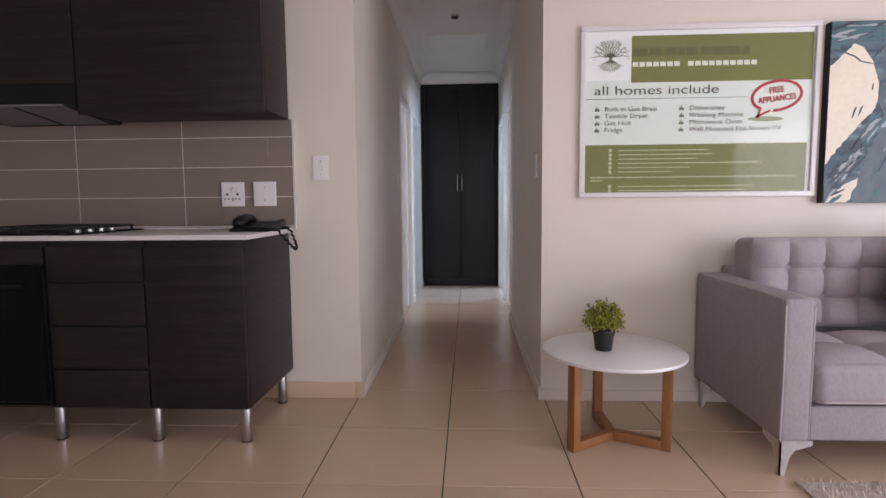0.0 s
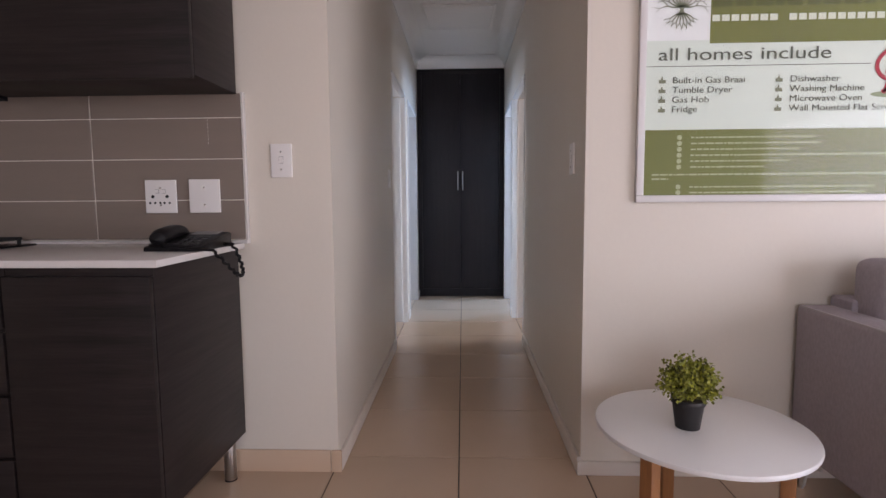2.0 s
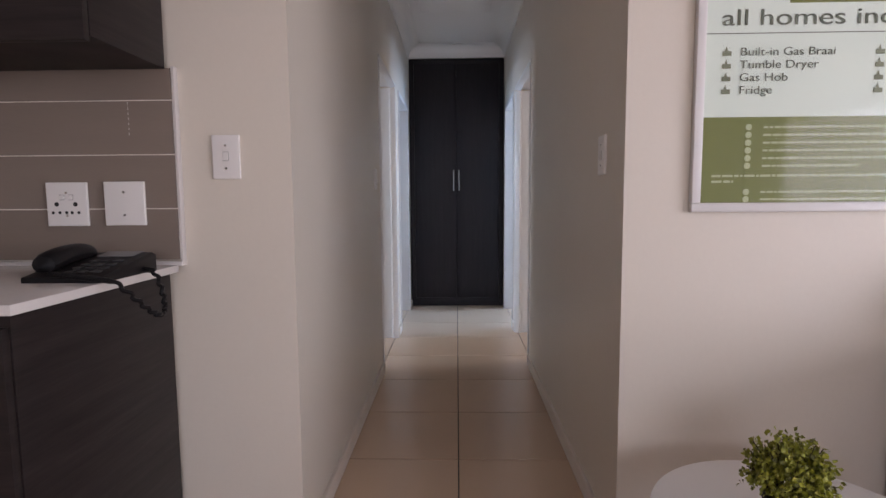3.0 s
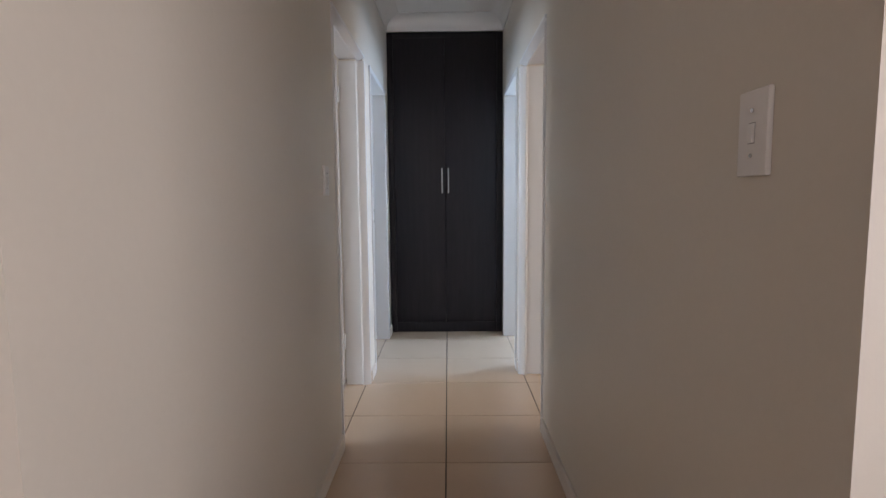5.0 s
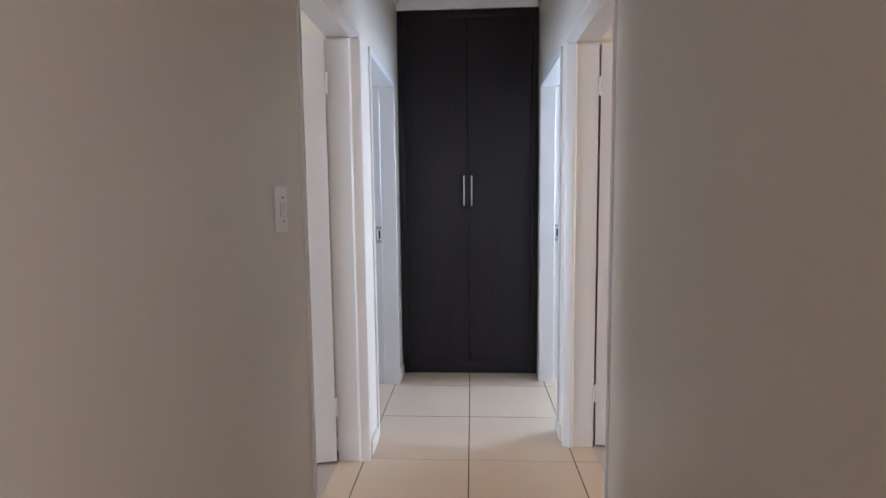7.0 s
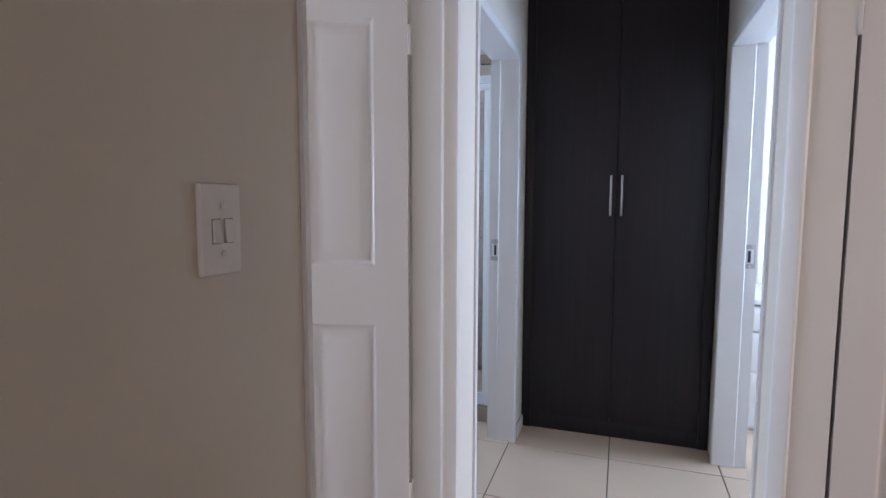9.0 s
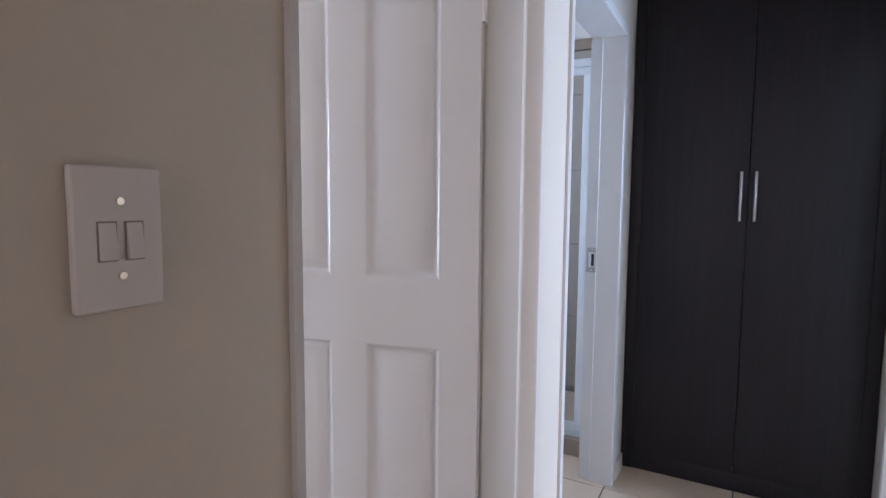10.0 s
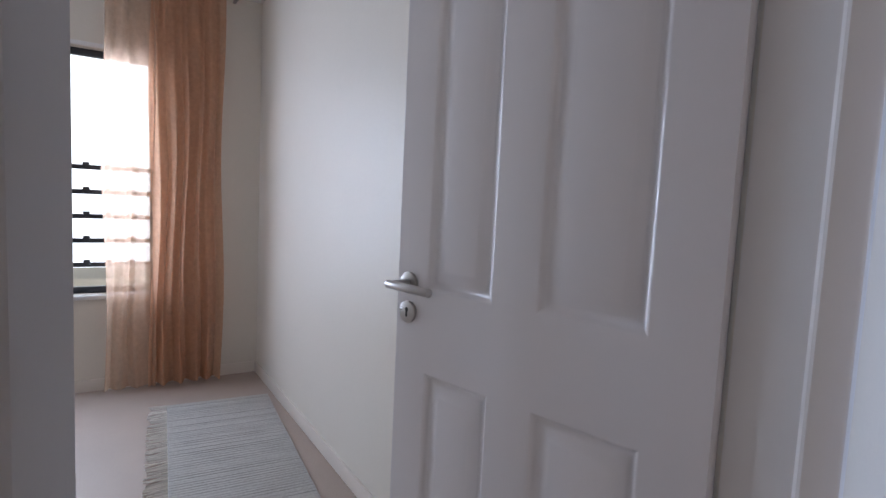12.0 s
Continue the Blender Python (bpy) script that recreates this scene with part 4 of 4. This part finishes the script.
paint_shape([(0.70, 0.62), (0.84, 0.56), (0.84, 0.80), (0.74, 0.82)], M_CREAM, 0.0006, 0.012, 6.0)
WIDE, TALL = QX1 - QX0, QZ1 - QZ0
for k in range(70):
    f = rng.random()
    u, v = 0.02 + 0.21 * f + rng.gauss(0, 0.014), 0.80 - 0.29 * f + rng.gauss(0, 0.035)
    brush_patch(u / WIDE, v / TALL, rng.uniform(0.02, 0.07), rng.uniform(0.003, 0.011), rng.gauss(48, 8), (M_SLATE, M_SLATE, M_TEAL, M_MIST, M_TRUNK)[k % 5], 0.0010 + 0.00003 * k, 0.9)
for k in range(46):
    u, v = rng.uniform(0.24, 0.84), rng.uniform(0.03, 0.83)
    brush_patch(u / WIDE, v / TALL, rng.uniform(0.03, 0.09), rng.uniform(0.003, 0.012), rng.gauss(62, 16), (M_SLATE, M_TEAL, M_TRUNK, M_MIST)[k % 4], 0.0010 + 0.00003 * k, 0.9)
for k in range(16):
    brush_patch(rng.uniform(0.0, 0.30) / WIDE, rng.uniform(0.01, 0.09) / TALL, rng.uniform(0.03, 0.08), rng.uniform(0.003, 0.008), rng.gauss(16, 9), (M_SLATE, M_TEAL, M_MIST)[k % 3], 0.0024 + 0.00003 * k, 0.9)
for u, v, w, tilt in ((0.085, 0.155, 0.022, -25), (0.125, 0.175, 0.025, -38), (0.165, 0.195, 0.028, -12), (0.125, 0.43, 0.02, 70), (0.155, 0.42, 0.02, 68), (0.205, 0.31, 0.014, 88)):
    brush_patch(u / WIDE, v / TALL, w, 0.0026, tilt, M_SLATE, 0.0032, 0.9)

# ---- sofa ----
sofa = thing("sofa", (2.75, -0.4, 0), "grey-mauve tufted fabric sofa with slim metal feet", "sofa")
SX0, SX1, SF, SB = 1.738, 3.76, -0.775, -0.018


def pillow(u0, u1, v0, v1, nu, nv, depth, place, button=0.02, skirt=0.05, res=9):
    """A tufted pad: u, v over the pad, place(u, v, out) gives the point."""
    bm = bmesh.new()
    cu, cv = nu * res, nv * res
    rows_ = []
    for j in range(cv + 1):
        row = []
        for i in range(cu + 1):
            a, b = i / res, j / res
            fa, fb = abs(math.sin(math.pi * a)), abs(math.sin(math.pi * b))
            if nu == 1:
                fa = 1.0
            if nv == 1:
                fb = 1.0
            puff = (0.35 + 0.65 * fa ** 0.45) * (0.55 + 0.45 * fb ** 0.5)
            da, db = a - round(a), b - round(b)
            inside = 0 < round(a) < nu and 0 < round(b) < nv
            if inside:
                puff -= 0.55 * math.exp(-(da * da + db * db) / 0.018)
            e = min(i / cu, 1 - i / cu) * (u1 - u0)
            g = min(j / cv, 1 - j / cv) * (v1 - v0)
            roll = min(1, e / skirt) * min(1, g / skirt)
            roll = math.sqrt(max(0.0, 1 - (1 - roll) ** 2))
            row.append(bm.verts.new(place(u0 + (u1 - u0) * i / cu, v0 + (v1 - v0) * j / cv, depth * puff * roll)))
        rows_.append(row)
    for r, s in zip(rows_, rows_[1:]):
        for k in range(cu):
            bm.faces.new((r[k], r[k + 1], s[k + 1], s[k]))
    return bm


for x0, x1 in ((SX0, SX0 + 0.115), (SX1 - 0.115, SX1)):
    arm = part("armrest", box((x0, SF, 0.135), (x1, SB, 0.682), 0.022, 4), M_FABRIC, sofa)
    bm = bmesh.new()
    for xx in (x0 + 0.006, x1 - 0.006):
        path_tube([(xx, SF + 0.004, 0.14), (xx, SF + 0.002, 0.4), (xx, SF + 0.003, 0.652), (xx, SF + 0.02, 0.676), (xx, SF + 0.1, 0.679), (xx, SB - 0.02, 0.679)], 0.0035, 8, bm)
    part("piping", bm, M_PIPING, arm, "pale fabric piping")
part("seat_base", box((SX0 + 0.116, SF + 0.01, 0.138), (SX1 - 0.116, SB, 0.272), 0.012, 3), M_FABRIC, sofa)
part("back_frame", box((SX0 + 0.1155, SB - 0.13, 0.272), (SX1 - 0.1155, SB - 0.002, 0.72), 0.02, 3), M_FABRIC, sofa)
mid = (SX0 + SX1) / 2
for x0, x1 in ((SX0 + 0.12, mid - 0.002), (mid + 0.002, SX1 - 0.12)):
    cushion = part("seat_cushion", box((x0, SF - 0.012, 0.276), (x1, -0.30, 0.436), 0.045, 5), M_FABRIC, sofa)
    part("seat_tufting", pillow(x0 + 0.012, x1 - 0.012, SF + 0.015, -0.30, 3, 2, 0.042, lambda u, v, o: (u, v, 0.430 + o), skirt=0.09), M_FABRIC, cushion)
    bm = path_tube([(x0 + 0.03, SF - 0.011, 0.295), (mid_x := (x0 + x1) / 2, SF - 0.0125, 0.294), (x1 - 0.03, SF - 0.011, 0.295)], 0.0035, 8)
    part("piping", bm, M_PIPING, cushion, "pale fabric piping")
back = part("back_cushion", box((SX0 + 0.13, -0.27, 0.45), (SX1 - 0.13, -0.10, 0.866), 0.05, 5), M_FABRIC, sofa)
part("back_tufting", pillow(SX0 + 0.14, SX1 - 0.14, 0.46, 0.872, 11, 3, 0.046, lambda u, v, o: (u, -0.266 - o, v), skirt=0.07), M_FABRIC, back)
for x, s in ((SX0 + 0.012, 1), (SX1 - 0.012, -1)):
    for y, f in ((SF + 0.012, 1), (SB - 0.05, -1)):
        y0 = y
        out = [(x, 0.0), (x + s * 0.022, 0.0), (x + s * 0.035, 0.066), (x + s * 0.055, 0.098), (x + s * 0.12, 0.118), (x + s * 0.12, 0.137), (x, 0.137)]
        bm = prism(out, "y", y0, y0 + f * 0.006)
        side = [(y0, 0.0), (y0 + f * 0.022, 0.0), (y0 + f * 0.035, 0.066), (y0 + f * 0.055, 0.098), (y0 + f * 0.12, 0.116), (y0 + f * 0.12, 0.134), (y0, 0.134)]
        prism(side, "x", x, x + s * 0.006, bm=bm)
        part("leg", bm, M_FOOT, sofa, "polished metal foot")
cush = thing("scatter_cushion", (2.33, -0.42, 0.46), "dark brown scatter cushion on the sofa", "cushion")
bm = pillow(-0.21, 0.21, -0.21, 0.21, 1, 1, 0.075, lambda u, v, o: (u, -o, v), skirt=0.21, res=16)
merge(bm, pillow(-0.21, 0.21, -0.21, 0.21, 1, 1, 0.075, lambda u, v, o: (u, o, v), skirt=0.21, res=16))
bmesh.ops.transform(bm, matrix=pose(2.60, -0.40, 0.675, -14, 34, 4), verts=bm.verts[:])
part("cover", bm, M_CUSHION, cush)

# ---- side table and plant ----
table = thing("side_table", (1.2, -0.47, 0), "round white side table on an oak frame", "table")
TX, TY, TZ = 1.203, -0.462, 0.406
bm = tube((TX, TY, TZ - 0.016), (TX, TY, TZ), 0.301, n=72, bevel=0.005)
part("tabletop", bm, M_TABLETOP, table, "round white lacquered top")
for ang in (213, 333, 92):
    d = Vector((math.cos(radians(ang)), math.sin(radians(ang)), 0))
    n_ = Vector((-d.y, d.x, 0))
    c = Vector((TX, TY, 0))
    leg = box((0.205, -0.02, 0.0), (0.243, 0.02, TZ - 0.0165), 0.003)
    m = Matrix.Translation(c) @ pose(0, 0, 0, 0, 0, ang)
    bmesh.ops.transform(leg, matrix=m, verts=leg.verts[:])
    part("leg", leg, M_OAK, table)
    rail = box((0.012, -0.0195, 0.002), (0.2049, 0.0195, 0.042), 0.003)
    bmesh.ops.transform(rail, matrix=m, verts=rail.verts[:])
    part("foot_rail", rail, M_OAK, table)
    arm_ = box((0.0, -0.018, TZ - 0.05), (0.2049, 0.018, TZ - 0.0166), 0.003)
    bmesh.ops.transform(arm_, matrix=m, verts=arm_.verts[:])
    part("top_rail", arm_, M_OAK, table)

plant = thing("potted_plant", (1.147, -0.475, TZ), "small bushy green plant in a black plastic pot on the table", "plant")
PXc, PYc = 1.157, -0.479
bm = tube((PXc, PYc, TZ), (PXc, PYc, TZ + 0.078), 0.034, 0.045, n=28)
tube((PXc, PYc, TZ + 0.072), (PXc, PYc, TZ + 0.088), 0.048, n=28, bevel=0.002, bm=bm)
part("pot", bm, M_POT, plant)
part("soil", tube((PXc, PYc, TZ + 0.0882), (PXc, PYc, TZ + 0.090), 0.042, n=20), M_SOIL, plant)
rng = random.Random(21)
stems, leaves = bmesh.new(), bmesh.new()
verts, faces = [], []
for k in range(240):
    az, el = rng.uniform(0, 2 * math.pi), math.asin(rng.uniform(-0.15, 1.0))
    d = Vector((math.cos(az) * math.cos(el), math.sin(az) * math.cos(el), math.sin(el)))
    base = Vector((PXc, PYc, TZ + 0.095)) + Vector((d.x, d.y, 0)) * 0.02
    tip = Vector((PXc, PYc, TZ + 0.118)) + Vector((d.x * 0.088, d.y * 0.088, d.z * 0.098)) * rng.uniform(0.62, 1.06)
    if k < 60:
        path_tube([base, base.lerp(tip, 0.5) + Vector((0, 0, 0.008)), tip], 0.0011, 5, stems)
    for j in range(14):
        p = base.lerp(tip, rng.uniform(0.5, 1.03)) + Vector([rng.gauss(0, 0.005) for _ in range(3)])
        q = Euler((rng.uniform(0, 6.28), rng.uniform(0, 6.28), rng.uniform(0, 6.28))).to_matrix()
        l, w = rng.uniform(0.008, 0.013), rng.uniform(0.004, 0.0065)
        i0 = len(verts)
        for v in ((0, 0, 0), (l * 0.5, w, 0.0012), (l, 0, -0.001), (l * 0.5, -w, 0.0012), (l * 0.5, 0, -0.0008)):
            verts.append(p + q @ Vector(v))
        faces += [(i0, i0 + 4, i0 + 1), (i0 + 1, i0 + 4, i0 + 2), (i0 + 2, i0 + 4, i0 + 3), (i0 + 3, i0 + 4, i0)]
tagged(part("stems", stems, M_SOIL, plant), kind="stuff")
me = bpy.data.meshes.new("leaves")
me.from_pydata([v - ORIGIN[plant.name] for v in verts], [], faces)
me.materials.append(M_LEAF)
ob = new("leaves", me)
ob.parent = plant
tagged(ob, "dense tiny yellow-green leaves", kind="stuff")

# ---- shaggy rug in the living room ----
rug = thing("shaggy_rug", (2.8, -1.7, 0), "pale beige shaggy rug on the tiles", "rug")
RX0, RX1, RY0, RY1 = 1.775, 3.9, -2.6, -0.825
part("backing", box((RX0, RY0, 0.001), (RX1, RY1, 0.012), 0.004), M_RUG, rug)
rng = random.Random(5)
verts, faces = [], []
for k in range(15000):
    x, y = rng.uniform(RX0, RX0 + 1.2), rng.uniform(RY1 - 1.1, RY1)
    a, l, b = rng.uniform(0, 6.28), rng.uniform(0.012, 0.026), 0.0028
    dx, dy = math.cos(a), math.sin(a)
    i0 = len(verts)
    verts += [(x - dy * b, y + dx * b, 0.01), (x + dy * b, y - dx * b, 0.01), (x + dx * l * 0.7, y + dy * l * 0.7, 0.01 + l * 0.75)]
    faces.append((i0, i0 + 1, i0 + 2))
me = bpy.data.meshes.new("pile")
me.from_pydata([Vector(v) - ORIGIN[rug.name] for v in verts], [], faces)
me.materials.append(M_RUG)
ob = new("pile", me)
ob.parent = rug
tagged(ob, kind="stuff")

# ---- glass door of the living room ----
gd = thing("window_1", (4.37, -2.72, 0.04), "wide aluminium sliding glass door", "window", kind="structure")
bm = bmesh.new()
for a, b in (((-4.5, 0.04), (-0.95, 0.1)), ((-4.5, 1.99), (-0.95, 2.05)), ((-4.5, 0.1), (-4.44, 1.99)), ((-1.01, 0.1), (-0.95, 1.99)), ((-3.34, 0.1), (-3.27, 1.99)), ((-2.18, 0.1), (-2.11, 1.99))):
    box((4.35, *a), (4.40, *b), 0.003, bm=bm)
part("window_frame", bm, M_ALU, gd)
for y0, y1 in ((-4.44, -3.34), (-3.27, -2.18), (-2.11, -1.01)):
    pane = part("pane", box((4.372, y0, 0.1), (4.378, y1, 1.99)), M_GLASS, gd, smooth=False)
    pane.visible_shadow = False


def small_window(name, x, y0, y1, z0, z1, label, mullion=True, bars=False):
    ob = thing(name, (x, (y0 + y1) / 2, z0), label, "window", kind="structure")
    bm = bmesh.new()
    w = 0.04
    for a, b in (((y0, z0), (y1, z0 + w)), ((y0, z1 - w), (y1, z1)), ((y0, z0 + w), (y0 + w, z1 - w)), ((y1 - w, z0 + w), (y1, z1 - w))):
        box((x - 0.02, *a), (x + 0.02, *b), 0.003, bm=bm)
    if mullion:
        box((x - 0.018, (y0 + y1) / 2 - 0.02, z0 + w), (x + 0.018, (y0 + y1) / 2 + 0.02, z1 - w), 0.003, bm=bm)
    part("window_frame", bm, M_ALU, ob)
    pane = part("pane", box((x - 0.003, y0 + w, z0 + w), (x + 0.003, y1 - w, z1 - w)), M_GLASS, ob, smooth=False)
    pane.visible_shadow = False
    return ob


w2 = small_window("window_2", -4.44, 0.62, 2.36, 0.60, 2.06, "dark aluminium bedroom window with security bars")
for k in range(5):
    z = 0.765 + 0.147 * k
    bm = box((-4.40, 0.66, z), (-4.393, 2.32, z + 0.028), 0.002)
    for j in range(14):
        y = 0.70 + j * 0.115
        box((-4.404, y, z + 0.012), (-4.39, y + 0.035, z + 0.044), 0.002, bm=bm)
    part("security_bar", bm, M_ALU, w2)
part("window_sill", box((-4.36, 0.59, 0.572), (-4.335, 2.39, 0.598), 0.004), M_WHITE, w2)
part("reveal_head", box((-4.358, 0.59, 2.062), (-4.345, 2.39, 2.086), 0.003), M_WHITE, w2)
# unseen window added in the back wall around the fill light
fill_window = thing("added_window_6", (0.9, -5.57, 0.9), "added unseen aluminium window at the back of the living room", "window", kind="structure")
bm = bmesh.new()
for lo, hi in (((-0.398, 0.902), (2.198, 0.94)), ((-0.398, 2.06), (2.198, 2.098)), ((-0.398, 0.94), (-0.36, 2.06)), ((2.16, 0.94), (2.198, 2.06)), ((0.88, 0.94), (0.92, 2.06))):
    box((lo[0], -5.6, lo[1]), (hi[0], -5.55, hi[1]), 0.003, bm=bm)
part("window_frame", bm, M_ALU, fill_window)
for a, b in ((-0.36, 0.88), (0.92, 2.16)):
    part("pane", box((a, -5.579, 0.94), (b, -5.573, 2.06)), M_GLASS, fill_window, smooth=False).visible_shadow = False
small_window("window_3", 4.38, 0.85, 2.35, 0.8, 2.1, "aluminium bedroom window")
small_window("window_4", -2.26, 3.45, 4.2, 1.2, 2.0, "small aluminium bathroom window", False)
small_window("window_5", 3.07, 3.5, 4.4, 1.05, 1.95, "small aluminium bathroom window", False)

haze = bpy.data.materials.new("bright_haze")
haze.use_nodes = True
hn = haze.node_tree
hn.nodes.remove(hn.nodes["Principled BSDF"])
glow = hn.nodes.new("ShaderNodeEmission")
glow.inputs["Color"].default_value, glow.inputs["Strength"].default_value = (0.93, 0.97, 1.0, 1), 2.2
hn.links.new(glow.outputs[0], hn.nodes["Material Output"].inputs["Surface"])
structure("backdrop", box((-12.0, -14, -0.29), (-11.9, 16, 9)), haze, "bright hazy sky outside the bedroom window", "sky")

# ---- bedroom: curtain, rail, rug ----
curtain = thing("curtain", (-4.27, 2.3, 0.02), "sheer peach curtain hanging to the floor", "curtain")


def drape(y0, y1, z0, z1, folds, depth, x, seed, steps=150):
    r = random.Random(seed)
    ph = [r.uniform(0, 6.28) for _ in range(4)]
    bm = bmesh.new()
    rows_ = []
    for j in range(15):
        v = j / 14
        row = []
        for i in range(steps + 1):
            u = i / steps
            wave = math.sin(2 * math.pi * folds * u + ph[0] + 0.5 * math.sin(3.1 * v + ph[3])) + 0.3 * math.sin(2 * math.pi * folds * 1.73 * u + ph[1] + 1.3 * v)
            grow = 0.55 + 0.6 * v
            row.append(bm.verts.new((x + depth * wave * grow, y0 + (y1 - y0) * u + 0.012 * math.sin(9 * v + ph[2] + 5 * u), z1 + (z0 - z1) * v)))
        rows_.append(row)
    for a, b in zip(rows_, rows_[1:]):
        for k in range(steps):
            bm.faces.new((a[k], a[k + 1], b[k + 1], b[k]))
    return bm


part("gathered_panel", drape(2.31, 2.72, 0.025, 2.495, 5, 0.034, -4.26, 3), M_CURTAIN, curtain)
part("sheer_edge", drape(2.07, 2.33, 0.025, 2.495, 3, 0.022, -4.26, 8, 80), M_SHEER, curtain, "thinner sheer edge of the curtain")
rail = thing("curtain_rail", (-4.25, 1.7, 2.33), "pale curtain rail over the window", "curtain rail")
part("rod", tube((-4.26, 0.4, 2.505), (-4.26, 2.82, 2.505), 0.012, n=14), M_STEEL, rail)
for y in (0.6, 2.80):
    part("bracket", box((-4.36, y - 0.012, 2.49), (-4.25, y + 0.012, 2.496), 0.002), M_STEEL, rail)
brug = thing("bedroom_rug", None, "pale grey woven rug with a white fringe", "rug", m=pose(-2.13, 2.28, 0.002, 0, 0, -4.5))
BX0, BX1, BY0, BY1 = -0.9, 1.4, -0.26, 0.30
part("weave", box((BX0, BY0, 0.003), (BX1, BY1, 0.012), 0.003), M_BEDRUG, brug)
rng = random.Random(14)
bm = bmesh.new()
x = BX0 + 0.03
while x < BX1 - 0.02:
    box((x, BY0 + 0.004, 0.0121), (x + rng.uniform(0.016, 0.022), BY1 - 0.004, 0.0135 + rng.uniform(0, 0.0012)), 0.001, 1, bm)
    x += rng.uniform(0.018, 0.026)
part("ribs", bm, M_BEDRUG, brug)
bm = bmesh.new()
x = BX0
while x < BX1:
    a = rng.uniform(-0.4, 0.4)
    path_tube([(x, BY0 + 0.005, 0.009), (x + 0.02 * a, BY0 - 0.03, 0.007), (x + 0.06 * a, BY0 - 0.075 - rng.uniform(0, 0.02), 0.005)], 0.0028, 5, bm)
    x += rng.uniform(0.008, 0.016)
part("fringe", bm, M_FRINGE, brug, "white knotted fringe")

for ob in (w2, curtain, rail):
    ob.matrix_world = BED @ pose(*ob.location)

# ---- bathroom: shower ----
shower = thing("shower_enclosure", (-0.9, 3.87, 0), "white-framed glass shower enclosure on a tiled kerb", "shower")
part("kerb", box((-1.9, 3.85, 0.0), (-0.142, 3.95, 0.085), 0.004), M_BATHTILE, shower, "beige tiled kerb")
bm = bmesh.new()
for a, b in (((-1.9, 0.086), (-0.145, 0.125)), ((-1.9, 1.90), (-0.145, 1.94)), ((-0.185, 0.125), (-0.145, 1.90)), ((-1.9, 0.125), (-1.86, 1.90))):
    box((a[0], 3.88, a[1]), (b[0], 3.92, b[1]), 0.004, bm=bm)
part("frame", bm, M_WHITEALU, shower, "white aluminium frame")
sd = bmesh.new()
for a, b in (((-0.95, 0.13), (-0.19, 0.165)), ((-0.95, 1.86), (-0.19, 1.895)), ((-0.225, 0.165), (-0.19, 1.86)), ((-0.95, 0.165), (-0.915, 1.86))):
    box((a[0], 3.865, a[1]), (b[0], 3.878, b[1]), 0.003, bm=sd)
door = part("shower_door", sd, M_WHITEALU, shower)
pane = part("pane", box((-0.916, 3.869, 0.164), (-0.224, 3.874, 1.861)), M_GLASS, door, smooth=False)
pane.visible_shadow = False
pane = part("pane", box((-1.861, 3.898, 0.124), (-0.95, 3.903, 1.901)), M_GLASS, shower, smooth=False)
pane.visible_shadow = False
bt = thing("bath_wall_tiles", (-1.1, 4.75, 0), "beige ceramic bathroom wall tiles with a brown border", "wall tiles", kind="structure")
part("grout_bed", box((-2.199, 4.748, 0), (-0.154, 4.759, 2.22)), M_BATHGROUT, bt)
rows_z = (0.04, 0.518, 0.996, 1.474, 1.952, 2.222)
for z0, z1 in zip(rows_z, rows_z[1:]):
    for c in range(5):
        x = -2.19 + c * 0.407
        part("tile", box((x, 4.742, z0), (x + 0.399, 4.749, z1 - 0.008)), M_BATHTILE, bt, smooth=False)
    for c in range(2):
        y = 3.96 + c * 0.39
        part("tile", box((-0.158, y, z0), (-0.151, y + 0.382, z1 - 0.008)), M_BATHTILE, bt, smooth=False)
part("border", box((-2.199, 4.74, 2.224), (-0.16, 4.759, 2.29), 0.002), M_LISTEL, bt, "brown patterned border tiles")
part("return_bed", box((-0.152, 3.955, 0), (-0.141, 4.747, 2.22)), M_BATHGROUT, bt)
part("return_border", box((-0.16, 3.955, 2.224), (-0.141, 4.739, 2.29), 0.002), M_LISTEL, bt)

# ---- right-hand bathroom: white vanity unit ----
vanity = thing("vanity_cabinet", (1.6, 4.5, 0), "white vanity cabinet with drawers", "cabinet")
part("body", box((1.12, 4.22, 0.0), (2.2, 4.78, 0.70), 0.003), M_WHITE, vanity)
for z0, z1 in ((0.02, 0.33), (0.345, 0.55), (0.565, 0.695)):
    part("drawer_front", box((1.125, 4.20, z0), (2.195, 4.219, z1), 0.003), M_WHITE, vanity)
part("basin_top", box((1.11, 4.18, 0.71), (2.21, 4.79, 0.74), 0.006), M_TABLETOP, vanity)
structure("wall_ensuite_back", box((1.095, 4.79, 0), (3.0, 4.89, H)), M_WALL, "cream painted bathroom wall", "wall")

# ---- floor tiles ----
tile_mesh = finish("tile", box((-0.2475, -0.2475, -0.006), (0.2475, 0.2475, 0.0), 0.0015, 1), M_TILE, False)
TX0, TY0 = -0.021, -0.376
for i in range(-8, 9):
    for j in range(-10, 12):
        x, y = TX0 + 0.25 + 0.5 * i, TY0 + 0.25 + 0.5 * j
        if y < 0.05:
            ok = -4.2 < x < 4.2
        elif y < 4.15:
            ok = -0.4 < x < 1.3 or (y > 2.75 and -2.1 < x < 0)
        else:
            ok = -2.1 < x < 0 and y < 5.1
        if ok:
            ob = new("tile", tile_mesh)
            ob.location = (x, y, 0)
            ob.parent = floor
